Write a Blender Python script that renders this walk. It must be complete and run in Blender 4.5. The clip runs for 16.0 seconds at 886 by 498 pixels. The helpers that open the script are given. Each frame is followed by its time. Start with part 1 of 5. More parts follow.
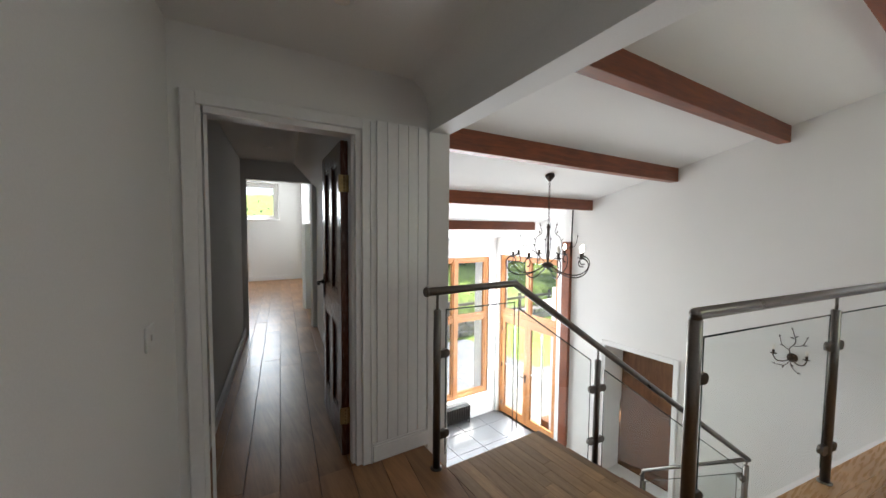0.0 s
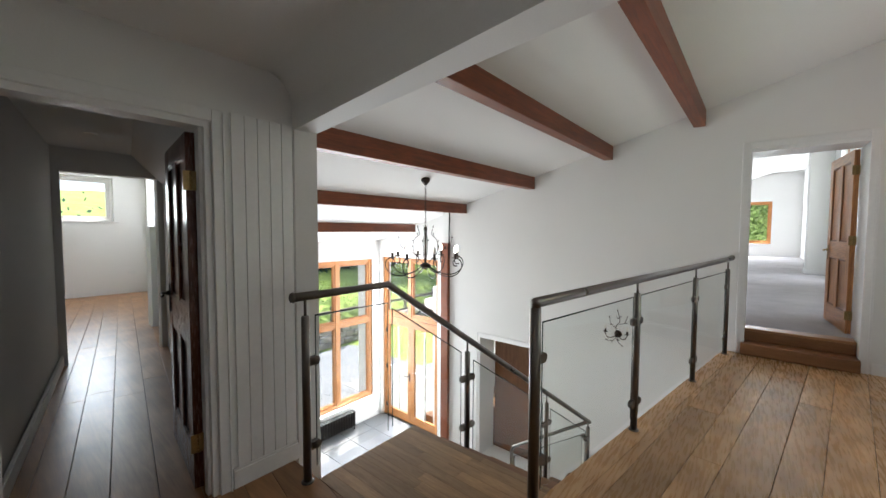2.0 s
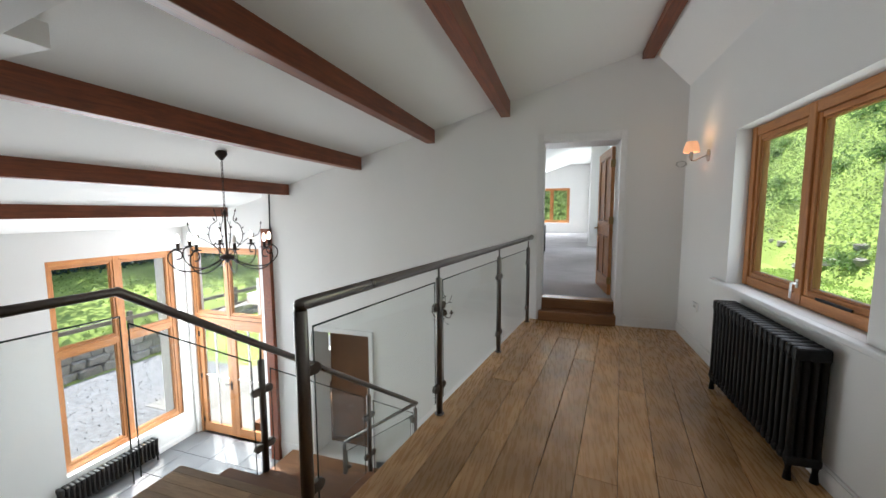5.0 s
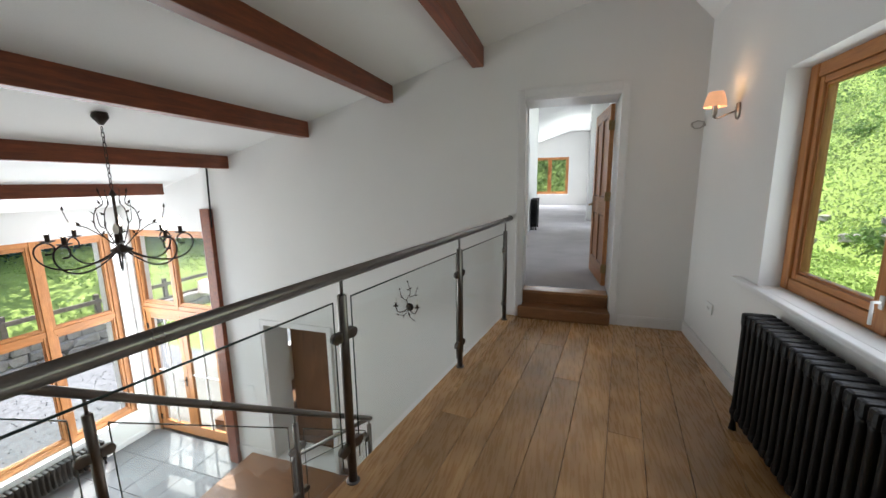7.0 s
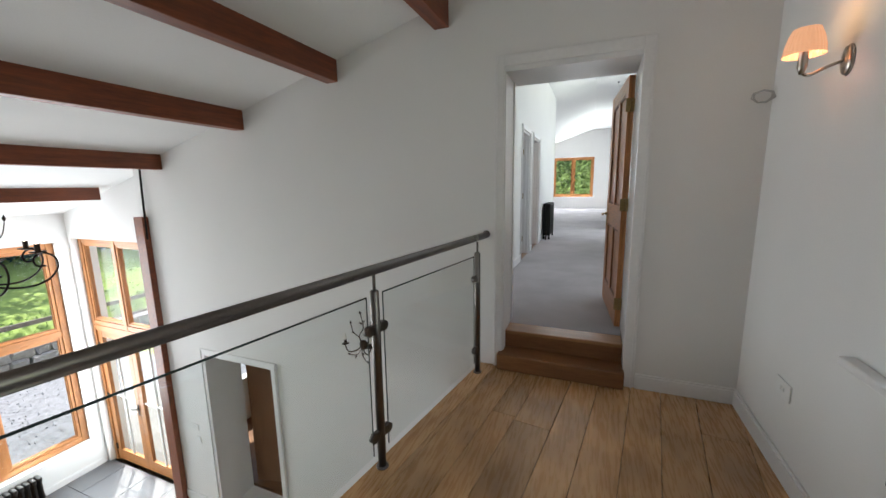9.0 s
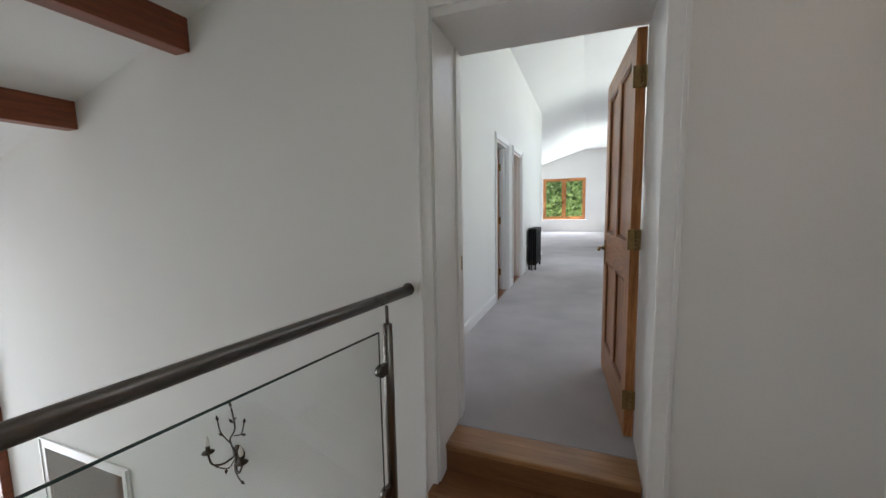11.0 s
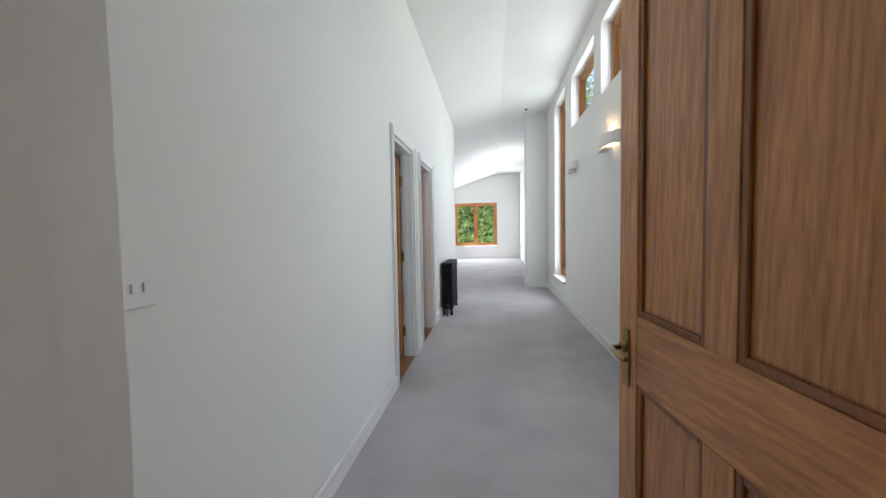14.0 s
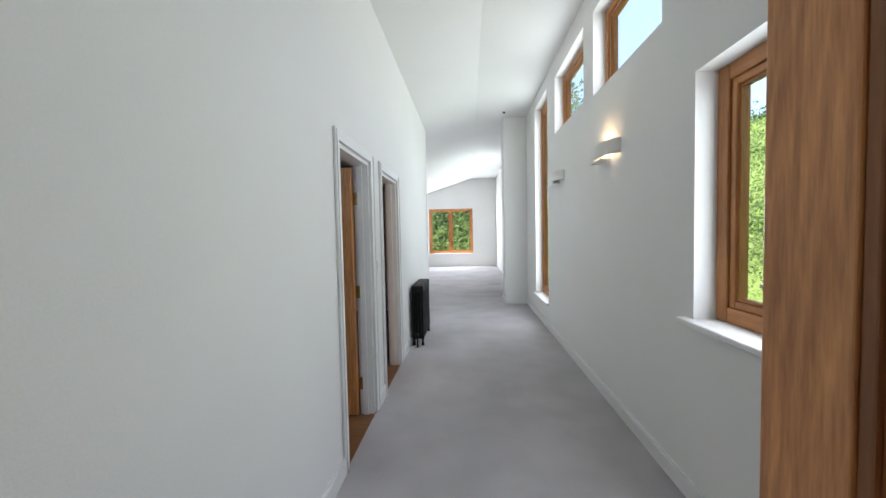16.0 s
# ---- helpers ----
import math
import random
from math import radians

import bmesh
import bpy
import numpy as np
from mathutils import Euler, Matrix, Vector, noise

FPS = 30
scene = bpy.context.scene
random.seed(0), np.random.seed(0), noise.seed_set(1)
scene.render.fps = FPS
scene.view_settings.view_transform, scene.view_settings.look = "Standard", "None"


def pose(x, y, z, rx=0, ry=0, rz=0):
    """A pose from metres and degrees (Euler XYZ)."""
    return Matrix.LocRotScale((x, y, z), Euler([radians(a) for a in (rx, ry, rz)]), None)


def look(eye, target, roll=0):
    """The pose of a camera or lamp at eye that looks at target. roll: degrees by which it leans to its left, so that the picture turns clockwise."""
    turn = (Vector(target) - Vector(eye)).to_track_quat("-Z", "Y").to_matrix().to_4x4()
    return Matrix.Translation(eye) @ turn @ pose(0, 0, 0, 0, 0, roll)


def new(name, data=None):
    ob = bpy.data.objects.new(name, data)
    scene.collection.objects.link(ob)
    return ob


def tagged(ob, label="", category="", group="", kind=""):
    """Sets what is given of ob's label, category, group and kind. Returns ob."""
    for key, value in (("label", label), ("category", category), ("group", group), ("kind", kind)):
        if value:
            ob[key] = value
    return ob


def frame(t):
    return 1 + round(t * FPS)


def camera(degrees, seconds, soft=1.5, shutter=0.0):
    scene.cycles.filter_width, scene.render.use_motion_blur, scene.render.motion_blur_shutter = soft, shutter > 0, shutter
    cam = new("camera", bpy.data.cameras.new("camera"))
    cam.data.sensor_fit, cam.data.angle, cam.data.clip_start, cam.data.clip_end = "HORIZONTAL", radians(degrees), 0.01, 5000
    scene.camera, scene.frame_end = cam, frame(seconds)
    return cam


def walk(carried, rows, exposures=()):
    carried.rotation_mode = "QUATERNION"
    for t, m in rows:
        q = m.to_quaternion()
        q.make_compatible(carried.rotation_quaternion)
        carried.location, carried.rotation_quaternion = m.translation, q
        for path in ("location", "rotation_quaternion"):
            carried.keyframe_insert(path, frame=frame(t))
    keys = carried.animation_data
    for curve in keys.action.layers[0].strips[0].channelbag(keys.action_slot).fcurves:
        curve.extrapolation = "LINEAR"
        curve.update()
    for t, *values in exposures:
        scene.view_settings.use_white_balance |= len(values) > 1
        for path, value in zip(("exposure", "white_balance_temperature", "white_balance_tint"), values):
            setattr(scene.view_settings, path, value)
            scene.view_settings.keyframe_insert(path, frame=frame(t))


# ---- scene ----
cam = camera(99.7, 16.0)
PATH = [
    (0, (0.476, 0.547, 1.408), (-1.203, 1.626, 1.294), 0.5),
    (0.5, (0.49, 0.549, 1.409), (-1.115, 1.737, 1.297), 0.4),
    (1, (0.516, 0.575, 1.408), (-0.998, 1.877, 1.301), 0.3),
    (1.5, (0.542, 0.594, 1.401), (-0.866, 2.012, 1.304), 0.1),
    (2, (0.563, 0.597, 1.408), (-0.721, 2.127, 1.309), 0.2),
    (2.5, (0.588, 0.608, 1.406), (-0.563, 2.241, 1.311), 0.0),
    (3, (0.608, 0.642, 1.397), (-0.394, 2.371, 1.31), -0.2),
    (3.5, (0.638, 0.673, 1.393), (-0.209, 2.483, 1.306), -0.3),
    (4, (0.696, 0.745, 1.398), (-0.019, 2.61, 1.305), -0.4),
    (6.5, (0.824, 1.738, 1.465), (0.245, 3.621, 1.124), -0.7),
    (7, (0.902, 2.011, 1.477), (0.294, 3.885, 1.133), -0.8),
    (7.5, (0.949, 2.338, 1.485), (0.298, 4.198, 1.14), -0.9),
    (8, (1.017, 2.618, 1.48), (0.324, 4.462, 1.136), -0.9),
    (8.5, (1.089, 2.941, 1.492), (0.372, 4.776, 1.15), -0.9),
    (9, (1.134, 3.225, 1.483), (0.395, 5.054, 1.151), -0.9),
    (9.5, (1.153, 3.561, 1.484), (0.404, 5.388, 1.168), -0.9),
    (10, (1.184, 3.854, 1.473), (0.429, 5.683, 1.18), -1.0),
    (12.5, (1.007, 5.502, 1.496), (0.459, 7.422, 1.382), -1.0),
    (13, (0.969, 5.743, 1.484), (0.501, 7.684, 1.38), -0.8),
    (13.5, (0.911, 5.984, 1.499), (0.54, 7.947, 1.4), -1.1),
    (14, (0.863, 6.211, 1.545), (0.597, 8.191, 1.448), -1.0),
    (14.5, (0.865, 6.406, 1.598), (0.674, 8.394, 1.503), -1.1),
    (15, (0.877, 6.542, 1.662), (0.711, 8.533, 1.568), -1.0),
    (15.5, (0.868, 6.708, 1.695), (0.714, 8.7, 1.605), -1.1),
    (16, (0.861, 6.915, 1.755), (0.723, 8.909, 1.667), -1.2),
]
walk(cam, [(t, look(eye, target, roll)) for t, eye, target, roll in PATH],
     [(0.0, 1.38, 6350, 11), (4.0, 1.1, 6200, 9), (7.0, 0.95, 6250, 9), (10.0, 0.9, 6250, 10), (12.5, 0.85, 6250, 10), (14.0, 0.92, 6250, 10), (16.0, 0.86, 6200, 10)])

# ---- light ----
world = bpy.data.worlds.new("sky")
scene.world = world
world.use_nodes = True
wn = world.node_tree.nodes
sky = wn.new("ShaderNodeTexSky")
sky.sky_type = 'NISHITA'
sky.sun_disc = False
sky.sun_elevation = radians(62)
sky.sun_rotation = radians(52)
world.node_tree.links.new(sky.outputs["Color"], wn["Background"].inputs["Color"])
wn["Background"].inputs["Strength"].default_value = 0.15
sun = new("sun", bpy.data.lights.new("sun", 'SUN'))
sun.data.energy, sun.data.angle, sun.data.color = 5.0, radians(0.55), (1.0, 0.95, 0.87)
sun.matrix_world = look((-14.9, 12.8, 21.0), (-4.9, 5.0, -2.8))


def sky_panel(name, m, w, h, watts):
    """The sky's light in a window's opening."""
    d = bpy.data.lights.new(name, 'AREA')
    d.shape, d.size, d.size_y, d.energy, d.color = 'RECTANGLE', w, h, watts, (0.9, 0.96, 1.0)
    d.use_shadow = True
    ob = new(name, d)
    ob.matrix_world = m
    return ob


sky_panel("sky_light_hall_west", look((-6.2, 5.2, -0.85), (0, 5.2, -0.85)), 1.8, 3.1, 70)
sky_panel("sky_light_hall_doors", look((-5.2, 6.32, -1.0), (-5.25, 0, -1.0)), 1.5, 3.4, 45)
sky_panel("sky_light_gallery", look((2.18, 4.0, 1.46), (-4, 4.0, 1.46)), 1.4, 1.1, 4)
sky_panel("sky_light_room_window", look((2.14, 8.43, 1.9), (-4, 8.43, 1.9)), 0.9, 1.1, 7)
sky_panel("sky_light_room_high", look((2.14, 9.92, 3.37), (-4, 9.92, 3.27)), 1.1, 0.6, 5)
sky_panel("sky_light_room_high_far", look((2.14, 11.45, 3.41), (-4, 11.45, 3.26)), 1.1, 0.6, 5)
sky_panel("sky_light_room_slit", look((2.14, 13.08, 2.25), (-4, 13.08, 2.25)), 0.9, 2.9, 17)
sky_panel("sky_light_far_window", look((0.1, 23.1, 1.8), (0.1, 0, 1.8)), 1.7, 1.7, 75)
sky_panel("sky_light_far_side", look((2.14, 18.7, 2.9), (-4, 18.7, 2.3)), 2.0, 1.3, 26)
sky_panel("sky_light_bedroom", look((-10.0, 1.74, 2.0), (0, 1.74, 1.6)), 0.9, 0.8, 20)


# ---- materials ----
def mat(name, color, rough=0.6, metal=0.0, vary=0.06, scale=6.0, fine=60.0, bump=0.0, spec=0.5, stretch=(1, 1, 1), obj_vary=0.0):
    m = bpy.data.materials.new(name)
    m.use_nodes = True
    n, l = m.node_tree.nodes, m.node_tree.links
    b = n["Principled BSDF"]
    b.inputs["Roughness"].default_value, b.inputs["Metallic"].default_value = rough, metal
    b.inputs["Specular IOR Level"].default_value = spec
    tc = n.new("ShaderNodeTexCoord")
    mp = n.new("ShaderNodeMapping")
    mp.inputs["Scale"].default_value = stretch
    l.new(tc.outputs["Object"], mp.inputs["Vector"])
    a, f = n.new("ShaderNodeTexNoise"), n.new("ShaderNodeTexNoise")
    a.inputs["Scale"].default_value, f.inputs["Scale"].default_value = scale, fine
    a.inputs["Detail"].default_value = 3
    f.inputs["Detail"].default_value = 4
    l.new(mp.outputs["Vector"], a.inputs["Vector"])
    l.new(mp.outputs["Vector"], f.inputs["Vector"])
    mix = n.new("ShaderNodeMix")
    mix.data_type = 'RGBA'
    mix.inputs["A"].default_value = (*[c * (1 - vary) for c in color], 1)
    mix.inputs["B"].default_value = (*[min(1, c * (1 + vary)) for c in color], 1)
    av = n.new("ShaderNodeMath")
    av.operation = 'ADD'
    l.new(a.outputs["Fac"], av.inputs[0])
    l.new(f.outputs["Fac"], av.inputs[1])
    sc = n.new("ShaderNodeMapRange")
    sc.inputs["From Min"].default_value, sc.inputs["From Max"].default_value = 0.7, 1.3
    l.new(av.outputs[0], sc.inputs["Value"])
    l.new(sc.outputs[0], mix.inputs["Factor"])
    out = mix.outputs["Result"]
    if obj_vary:
        oi = n.new("ShaderNodeObjectInfo")
        mr = n.new("ShaderNodeMapRange")
        mr.inputs["To Min"].default_value, mr.inputs["To Max"].default_value = 1 - obj_vary, 1 + obj_vary
        l.new(oi.outputs["Random"], mr.inputs["Value"])
        hs = n.new("ShaderNodeHueSaturation")
        l.new(mr.outputs[0], hs.inputs["Value"])
        l.new(out, hs.inputs["Color"])
        out = hs.outputs["Color"]
    l.new(out, b.inputs["Base Color"])
    rr = n.new("ShaderNodeMapRange")
    rr.inputs["To Min"].default_value, rr.inputs["To Max"].default_value = max(0.02, rough - 0.07), min(1, rough + 0.07)
    l.new(a.outputs["Fac"], rr.inputs["Value"])
    l.new(rr.outputs[0], b.inputs["Roughness"])
    if bump:
        bp = n.new("ShaderNodeBump")
        bp.inputs["Strength"].default_value, bp.inputs["Distance"].default_value = bump, 0.004
        l.new(f.outputs["Fac"], bp.inputs["Height"])
        l.new(bp.outputs["Normal"], b.inputs["Normal"])
    return m


def wood(name, dark, light, rough=0.45, grain=(1, 14, 14), ring=5.0, obj_vary=0.12, knots=0.5, figure=0.0):
    """Wood with grain along the mesh's longest run, set by grain."""
    m = bpy.data.materials.new(name)
    m.use_nodes = True
    n, l = m.node_tree.nodes, m.node_tree.links
    b = n["Principled BSDF"]
    tc, mp, oi = n.new("ShaderNodeTexCoord"), n.new("ShaderNodeMapping"), n.new("ShaderNodeObjectInfo")
    ml = n.new("ShaderNodeVectorMath")
    ml.operation = 'MULTIPLY_ADD'
    ml.inputs[1].default_value = (1, 1, 1)
    shift = n.new("ShaderNodeCombineXYZ")
    mul = n.new("ShaderNodeMath")
    mul.operation = 'MULTIPLY'
    mul.inputs[1].default_value = 37.0
    l.new(oi.outputs["Random"], mul.inputs[0])
    for k in "XYZ":
        l.new(mul.outputs[0], shift.inputs[k])
    l.new(tc.outputs["Object"], ml.inputs[0])
    l.new(shift.outputs[0], ml.inputs[2])
    mp.inputs["Scale"].default_value = grain
    l.new(ml.outputs[0], mp.inputs["Vector"])
    big, fine, blot = n.new("ShaderNodeTexNoise"), n.new("ShaderNodeTexNoise"), n.new("ShaderNodeTexNoise")
    big.inputs["Scale"].default_value, big.inputs["Detail"].default_value = ring, 3
    big.inputs["Distortion"].default_value = 0.8
    fine.inputs["Scale"].default_value, fine.inputs["Detail"].default_value = ring * 6, 5
    blot.inputs["Scale"].default_value = 3.0
    l.new(mp.outputs[0], big.inputs["Vector"])
    l.new(mp.outputs[0], fine.inputs["Vector"])
    l.new(ml.outputs[0], blot.inputs["Vector"])
    ramp = n.new("ShaderNodeValToRGB")
    ramp.color_ramp.elements[0].position, ramp.color_ramp.elements[1].position = 0.3, 0.7
    ramp.color_ramp.elements[0].color, ramp.color_ramp.elements[1].color = (*dark, 1), (*light, 1)
    ad = n.new("ShaderNodeMix")
    ad.inputs["Factor"].default_value = 0.4
    l.new(big.outputs["Fac"], ad.inputs[2])
    l.new(fine.outputs["Fac"], ad.inputs[3])
    fac = ad.outputs[0]
    if figure:
        wm, wave, wx = n.new("ShaderNodeMapping"), n.new("ShaderNodeTexWave"), n.new("ShaderNodeMix")
        wm.inputs["Scale"].default_value = [min(1.0, 0.12 * g) if g < 2 else 1.0 for g in grain]
        wave.wave_type, wave.bands_direction = 'BANDS', 'DIAGONAL'
        wave.inputs["Scale"].default_value, wave.inputs["Distortion"].default_value = 22.0, 18.0
        wave.inputs["Detail"].default_value, wave.inputs["Detail Scale"].default_value = 2.0, 0.45
        l.new(ml.outputs[0], wm.inputs["Vector"])
        l.new(wm.outputs[0], wave.inputs["Vector"])
        wx.inputs["Factor"].default_value = figure
        l.new(fac, wx.inputs[2])
        l.new(wave.outputs["Fac"], wx.inputs[3])
        fac = wx.outputs[0]
    l.new(fac, ramp.inputs["Fac"])
    hs = n.new("ShaderNodeHueSaturation")
    mr = n.new("ShaderNodeMapRange")
    mr.inputs["To Min"].default_value, mr.inputs["To Max"].default_value = 1 - obj_vary, 1 + obj_vary
    l.new(oi.outputs["Random"], mr.inputs["Value"])
    br = n.new("ShaderNodeMath")
    br.operation = 'MULTIPLY'
    b2 = n.new("ShaderNodeMapRange")
    b2.inputs["From Min"].default_value, b2.inputs["From Max"].default_value = 0.3, 0.7
    b2.inputs["To Min"].default_value, b2.inputs["To Max"].default_value = 1 - 0.3 * knots, 1 + 0.16 * knots
    l.new(blot.outputs["Fac"], b2.inputs["Value"])
    l.new(mr.outputs[0], br.inputs[0])
    l.new(b2.outputs[0], br.inputs[1])
    l.new(br.outputs[0], hs.inputs["Value"])
    l.new(ramp.outputs["Color"], hs.inputs["Color"])
    l.new(hs.outputs["Color"], b.inputs["Base Color"])
    rr = n.new("ShaderNodeMapRange")
    rr.inputs["To Min"].default_value, rr.inputs["To Max"].default_value = rough - 0.1, rough + 0.12
    l.new(fine.outputs["Fac"], rr.inputs["Value"])
    l.new(rr.outputs[0], b.inputs["Roughness"])
    bp = n.new("ShaderNodeBump")
    bp.inputs["Strength"].default_value, bp.inputs["Distance"].default_value = 0.15, 0.002
    l.new(fine.outputs["Fac"], bp.inputs["Height"])
    l.new(bp.outputs["Normal"], b.inputs["Normal"])
    return m


def glass_mat(name, tint=(1, 1, 1)):
    m = bpy.data.materials.new(name)
    m.use_nodes = True
    b = m.node_tree.nodes["Principled BSDF"]
    b.inputs["Base Color"].default_value = (*tint, 1)
    b.inputs["Roughness"].default_value, b.inputs["IOR"].default_value = 0.0, 1.12
    b.inputs["Transmission Weight"].default_value = 1.0
    return m


def glow(name, color, strength):
    m = bpy.data.materials.new(name)
    m.use_nodes = True
    b = m.node_tree.nodes["Principled BSDF"]
    b.inputs["Base Color"].default_value = (*color, 1)
    b.inputs["Emission Color"].default_value = (*color, 1)
    b.inputs["Emission Strength"].default_value = strength
    return m


PLASTER = mat("white_plaster", (0.80, 0.79, 0.77), 0.75, vary=0.025, scale=1.2, fine=140, bump=0.12, spec=0.25)
CEIL = mat("ceiling_paint", (0.82, 0.81, 0.79), 0.8, vary=0.025, scale=0.9, fine=120, bump=0.1, spec=0.2)
GLOSS = mat("white_gloss_paint", (0.80, 0.79, 0.78), 0.35, vary=0.03, scale=3, fine=40, bump=0.06)
BEAM = wood("stained_beam", (0.11, 0.026, 0.009), (0.27, 0.07, 0.022), 0.42, (14, 1, 14), 2.2, 0.15)
PINE = wood("window_timber", (0.36, 0.13, 0.035), (0.60, 0.27, 0.09), 0.38, (8, 8, 1), 3.0, 0.10)
PINE_H = wood("window_timber_cross", (0.36, 0.13, 0.035), (0.60, 0.27, 0.09), 0.38, (1, 8, 8), 3.0, 0.10)
OAK_V = wood("oak_door", (0.34, 0.12, 0.036), (0.72, 0.34, 0.125), 0.32, (9, 9, 0.8), 4.5, 0.10, 0.4, 0.09)
OAK_H = wood("oak_door_rail", (0.34, 0.12, 0.036), (0.72, 0.34, 0.125), 0.32, (0.8, 9, 9), 4.5, 0.10, 0.4, 0.09)
OAK_EDGE = wood("oak_moulding", (0.18, 0.062, 0.018), (0.34, 0.13, 0.042), 0.4, (9, 9, 0.9), 3.5, 0.08)
DARKWOOD = wood("mahogany_door", (0.055, 0.014, 0.007), (0.13, 0.035, 0.017), 0.25, (9, 9, 0.9), 3.5, 0.08)
PLANK_Y = wood("oak_plank", (0.42, 0.225, 0.09), (0.58, 0.35, 0.165), 0.27, (6, 0.5, 6), 2.2, 0.17, 0.9)
PLANK_X = wood("oak_plank_cross", (0.25, 0.115, 0.045), (0.42, 0.215, 0.09), 0.32, (0.6, 8, 8), 3.0, 0.16, 0.8)
STAVE = wood("oak_stave", (0.25, 0.135, 0.055), (0.46, 0.28, 0.13), 0.38, (1.5, 12, 12), 3.0, 0.28)
TREAD = wood("stair_oak", (0.15, 0.06, 0.022), (0.28, 0.13, 0.052), 0.36, (0.8, 9, 9), 3.0, 0.1)
CARPET = mat("grey_carpet", (0.47, 0.445, 0.455), 0.98, vary=0.2, scale=1.6, fine=260, bump=0.8, spec=0.05)
STEEL = mat("brushed_steel", (0.18, 0.165, 0.15), 0.30, 1.0, 0.08, 6, 90)
STEEL_D = mat("worn_steel", (0.17, 0.155, 0.14), 0.36, 1.0, 0.1, 6, 90)
IRON = mat("black_iron", (0.009, 0.0085, 0.0085), 0.45, 0.0, 0.3, 20, 140, 0.25, 0.25)
BRONZE = mat("dark_bronze", (0.035, 0.024, 0.018), 0.42, 0.7, 0.3, 20, 90)
BRASS = mat("aged_brass", (0.36, 0.25, 0.11), 0.36, 1.0, 0.2, 20, 90)
CHROME = mat("satin_nickel", (0.42, 0.38, 0.33), 0.28, 1.0, 0.05)
SLATE = mat("slate_tile", (0.12, 0.12, 0.125), 0.42, vary=0.2, scale=3, fine=40, bump=0.2, obj_vary=0.15)
GROUT = mat("grout", (0.22, 0.21, 0.20), 0.9)
PLASTIC = mat("white_plastic", (0.78, 0.78, 0.76), 0.35, vary=0.01)
CERAMIC = mat("white_ceramic", (0.78, 0.76, 0.72), 0.6, vary=0.02)
GLASS = glass_mat("window_glass")
GLASS_R = bpy.data.materials.new("railing_glass")
GLASS_R.use_nodes = True
gn, gl = GLASS_R.node_tree.nodes, GLASS_R.node_tree.links
g_clear, g_gloss, g_mix = gn.new("ShaderNodeBsdfTransparent"), gn.new("ShaderNodeBsdfGlossy"), gn.new("ShaderNodeMixShader")
g_clear.inputs["Color"].default_value = (0.965, 0.98, 0.975, 1)
g_gloss.inputs["Roughness"].default_value = 0.01
g_mix.inputs[0].default_value = 0.05
gl.new(g_clear.outputs[0], g_mix.inputs[1])
gl.new(g_gloss.outputs[0], g_mix.inputs[2])
gl.new(g_mix.outputs[0], gn["Material Output"].inputs["Surface"])
GLASS_EDGE = mat("glass_edge", (0.03, 0.05, 0.045), 0.2)
SHADE = glow("lamp_shade", (0.85, 0.42, 0.22), 0.35)
BULB = glow("lit_bulb", (1.0, 0.86, 0.66), 8.0)
BULB_F = mat("frosted_bulb", (0.85, 0.80, 0.72), 0.3)
GRASS = mat("grass_ground", (0.28, 0.37, 0.10), 0.95, vary=0.35, scale=0.8, fine=25, bump=0.5, spec=0.1)
BLADE = mat("grass_blade", (0.30, 0.41, 0.12), 0.8, vary=0.3, scale=0.6, fine=8, spec=0.2)
LEAF = mat("leaf", (0.15, 0.24, 0.08), 0.7, vary=0.45, scale=1.1, fine=9, spec=0.3)
LEAF_L = mat("bright_leaf", (0.31, 0.41, 0.16), 0.7, vary=0.4, scale=1.1, fine=9, spec=0.3)
LEAF_D = mat("dark_leaf", (0.085, 0.15, 0.12), 0.7, vary=0.45, scale=0.8, fine=7, spec=0.3)


def see_through(m, share):
    """Lets light shine through leaves."""
    n, l = m.node_tree.nodes, m.node_tree.links
    tr, mx = n.new("ShaderNodeBsdfTranslucent"), n.new("ShaderNodeMixShader")
    b = n["Principled BSDF"]
    l.new(b.inputs["Base Color"].links[0].from_socket, tr.inputs["Color"])
    mx.inputs[0].default_value = share
    l.new(b.outputs[0], mx.inputs[1])
    l.new(tr.outputs[0], mx.inputs[2])
    l.new(mx.outputs[0], n["Material Output"].inputs["Surface"])


for m in (BLADE, LEAF, LEAF_L, LEAF_D):
    see_through(m, 0.5)
BARK = mat("bark", (0.10, 0.07, 0.05), 0.9, vary=0.3, scale=8, fine=40, bump=0.6)
EARTH = mat("earth", (0.17, 0.13, 0.085), 0.95, vary=0.3, scale=2, fine=20, bump=0.6)
GRAVEL = mat("gravel", (0.22, 0.225, 0.24), 0.9, vary=0.35, scale=10, fine=80, bump=0.8)
STONE = mat("grey_stone", (0.30, 0.285, 0.26), 0.85, vary=0.25, scale=5, fine=30, bump=0.5, obj_vary=0.2)
FENCE = mat("weathered_timber", (0.20, 0.17, 0.14), 0.85, vary=0.25, scale=4, fine=30, bump=0.4, stretch=(1, 1, 4))
DARK = mat("dark_cabinet", (0.02, 0.02, 0.022), 0.4, vary=0.1)
BROWN_DOOR = wood("brown_door", (0.15, 0.062, 0.028), (0.26, 0.115, 0.05), 0.42, (9, 9, 0.8), 3.0, 0.05)


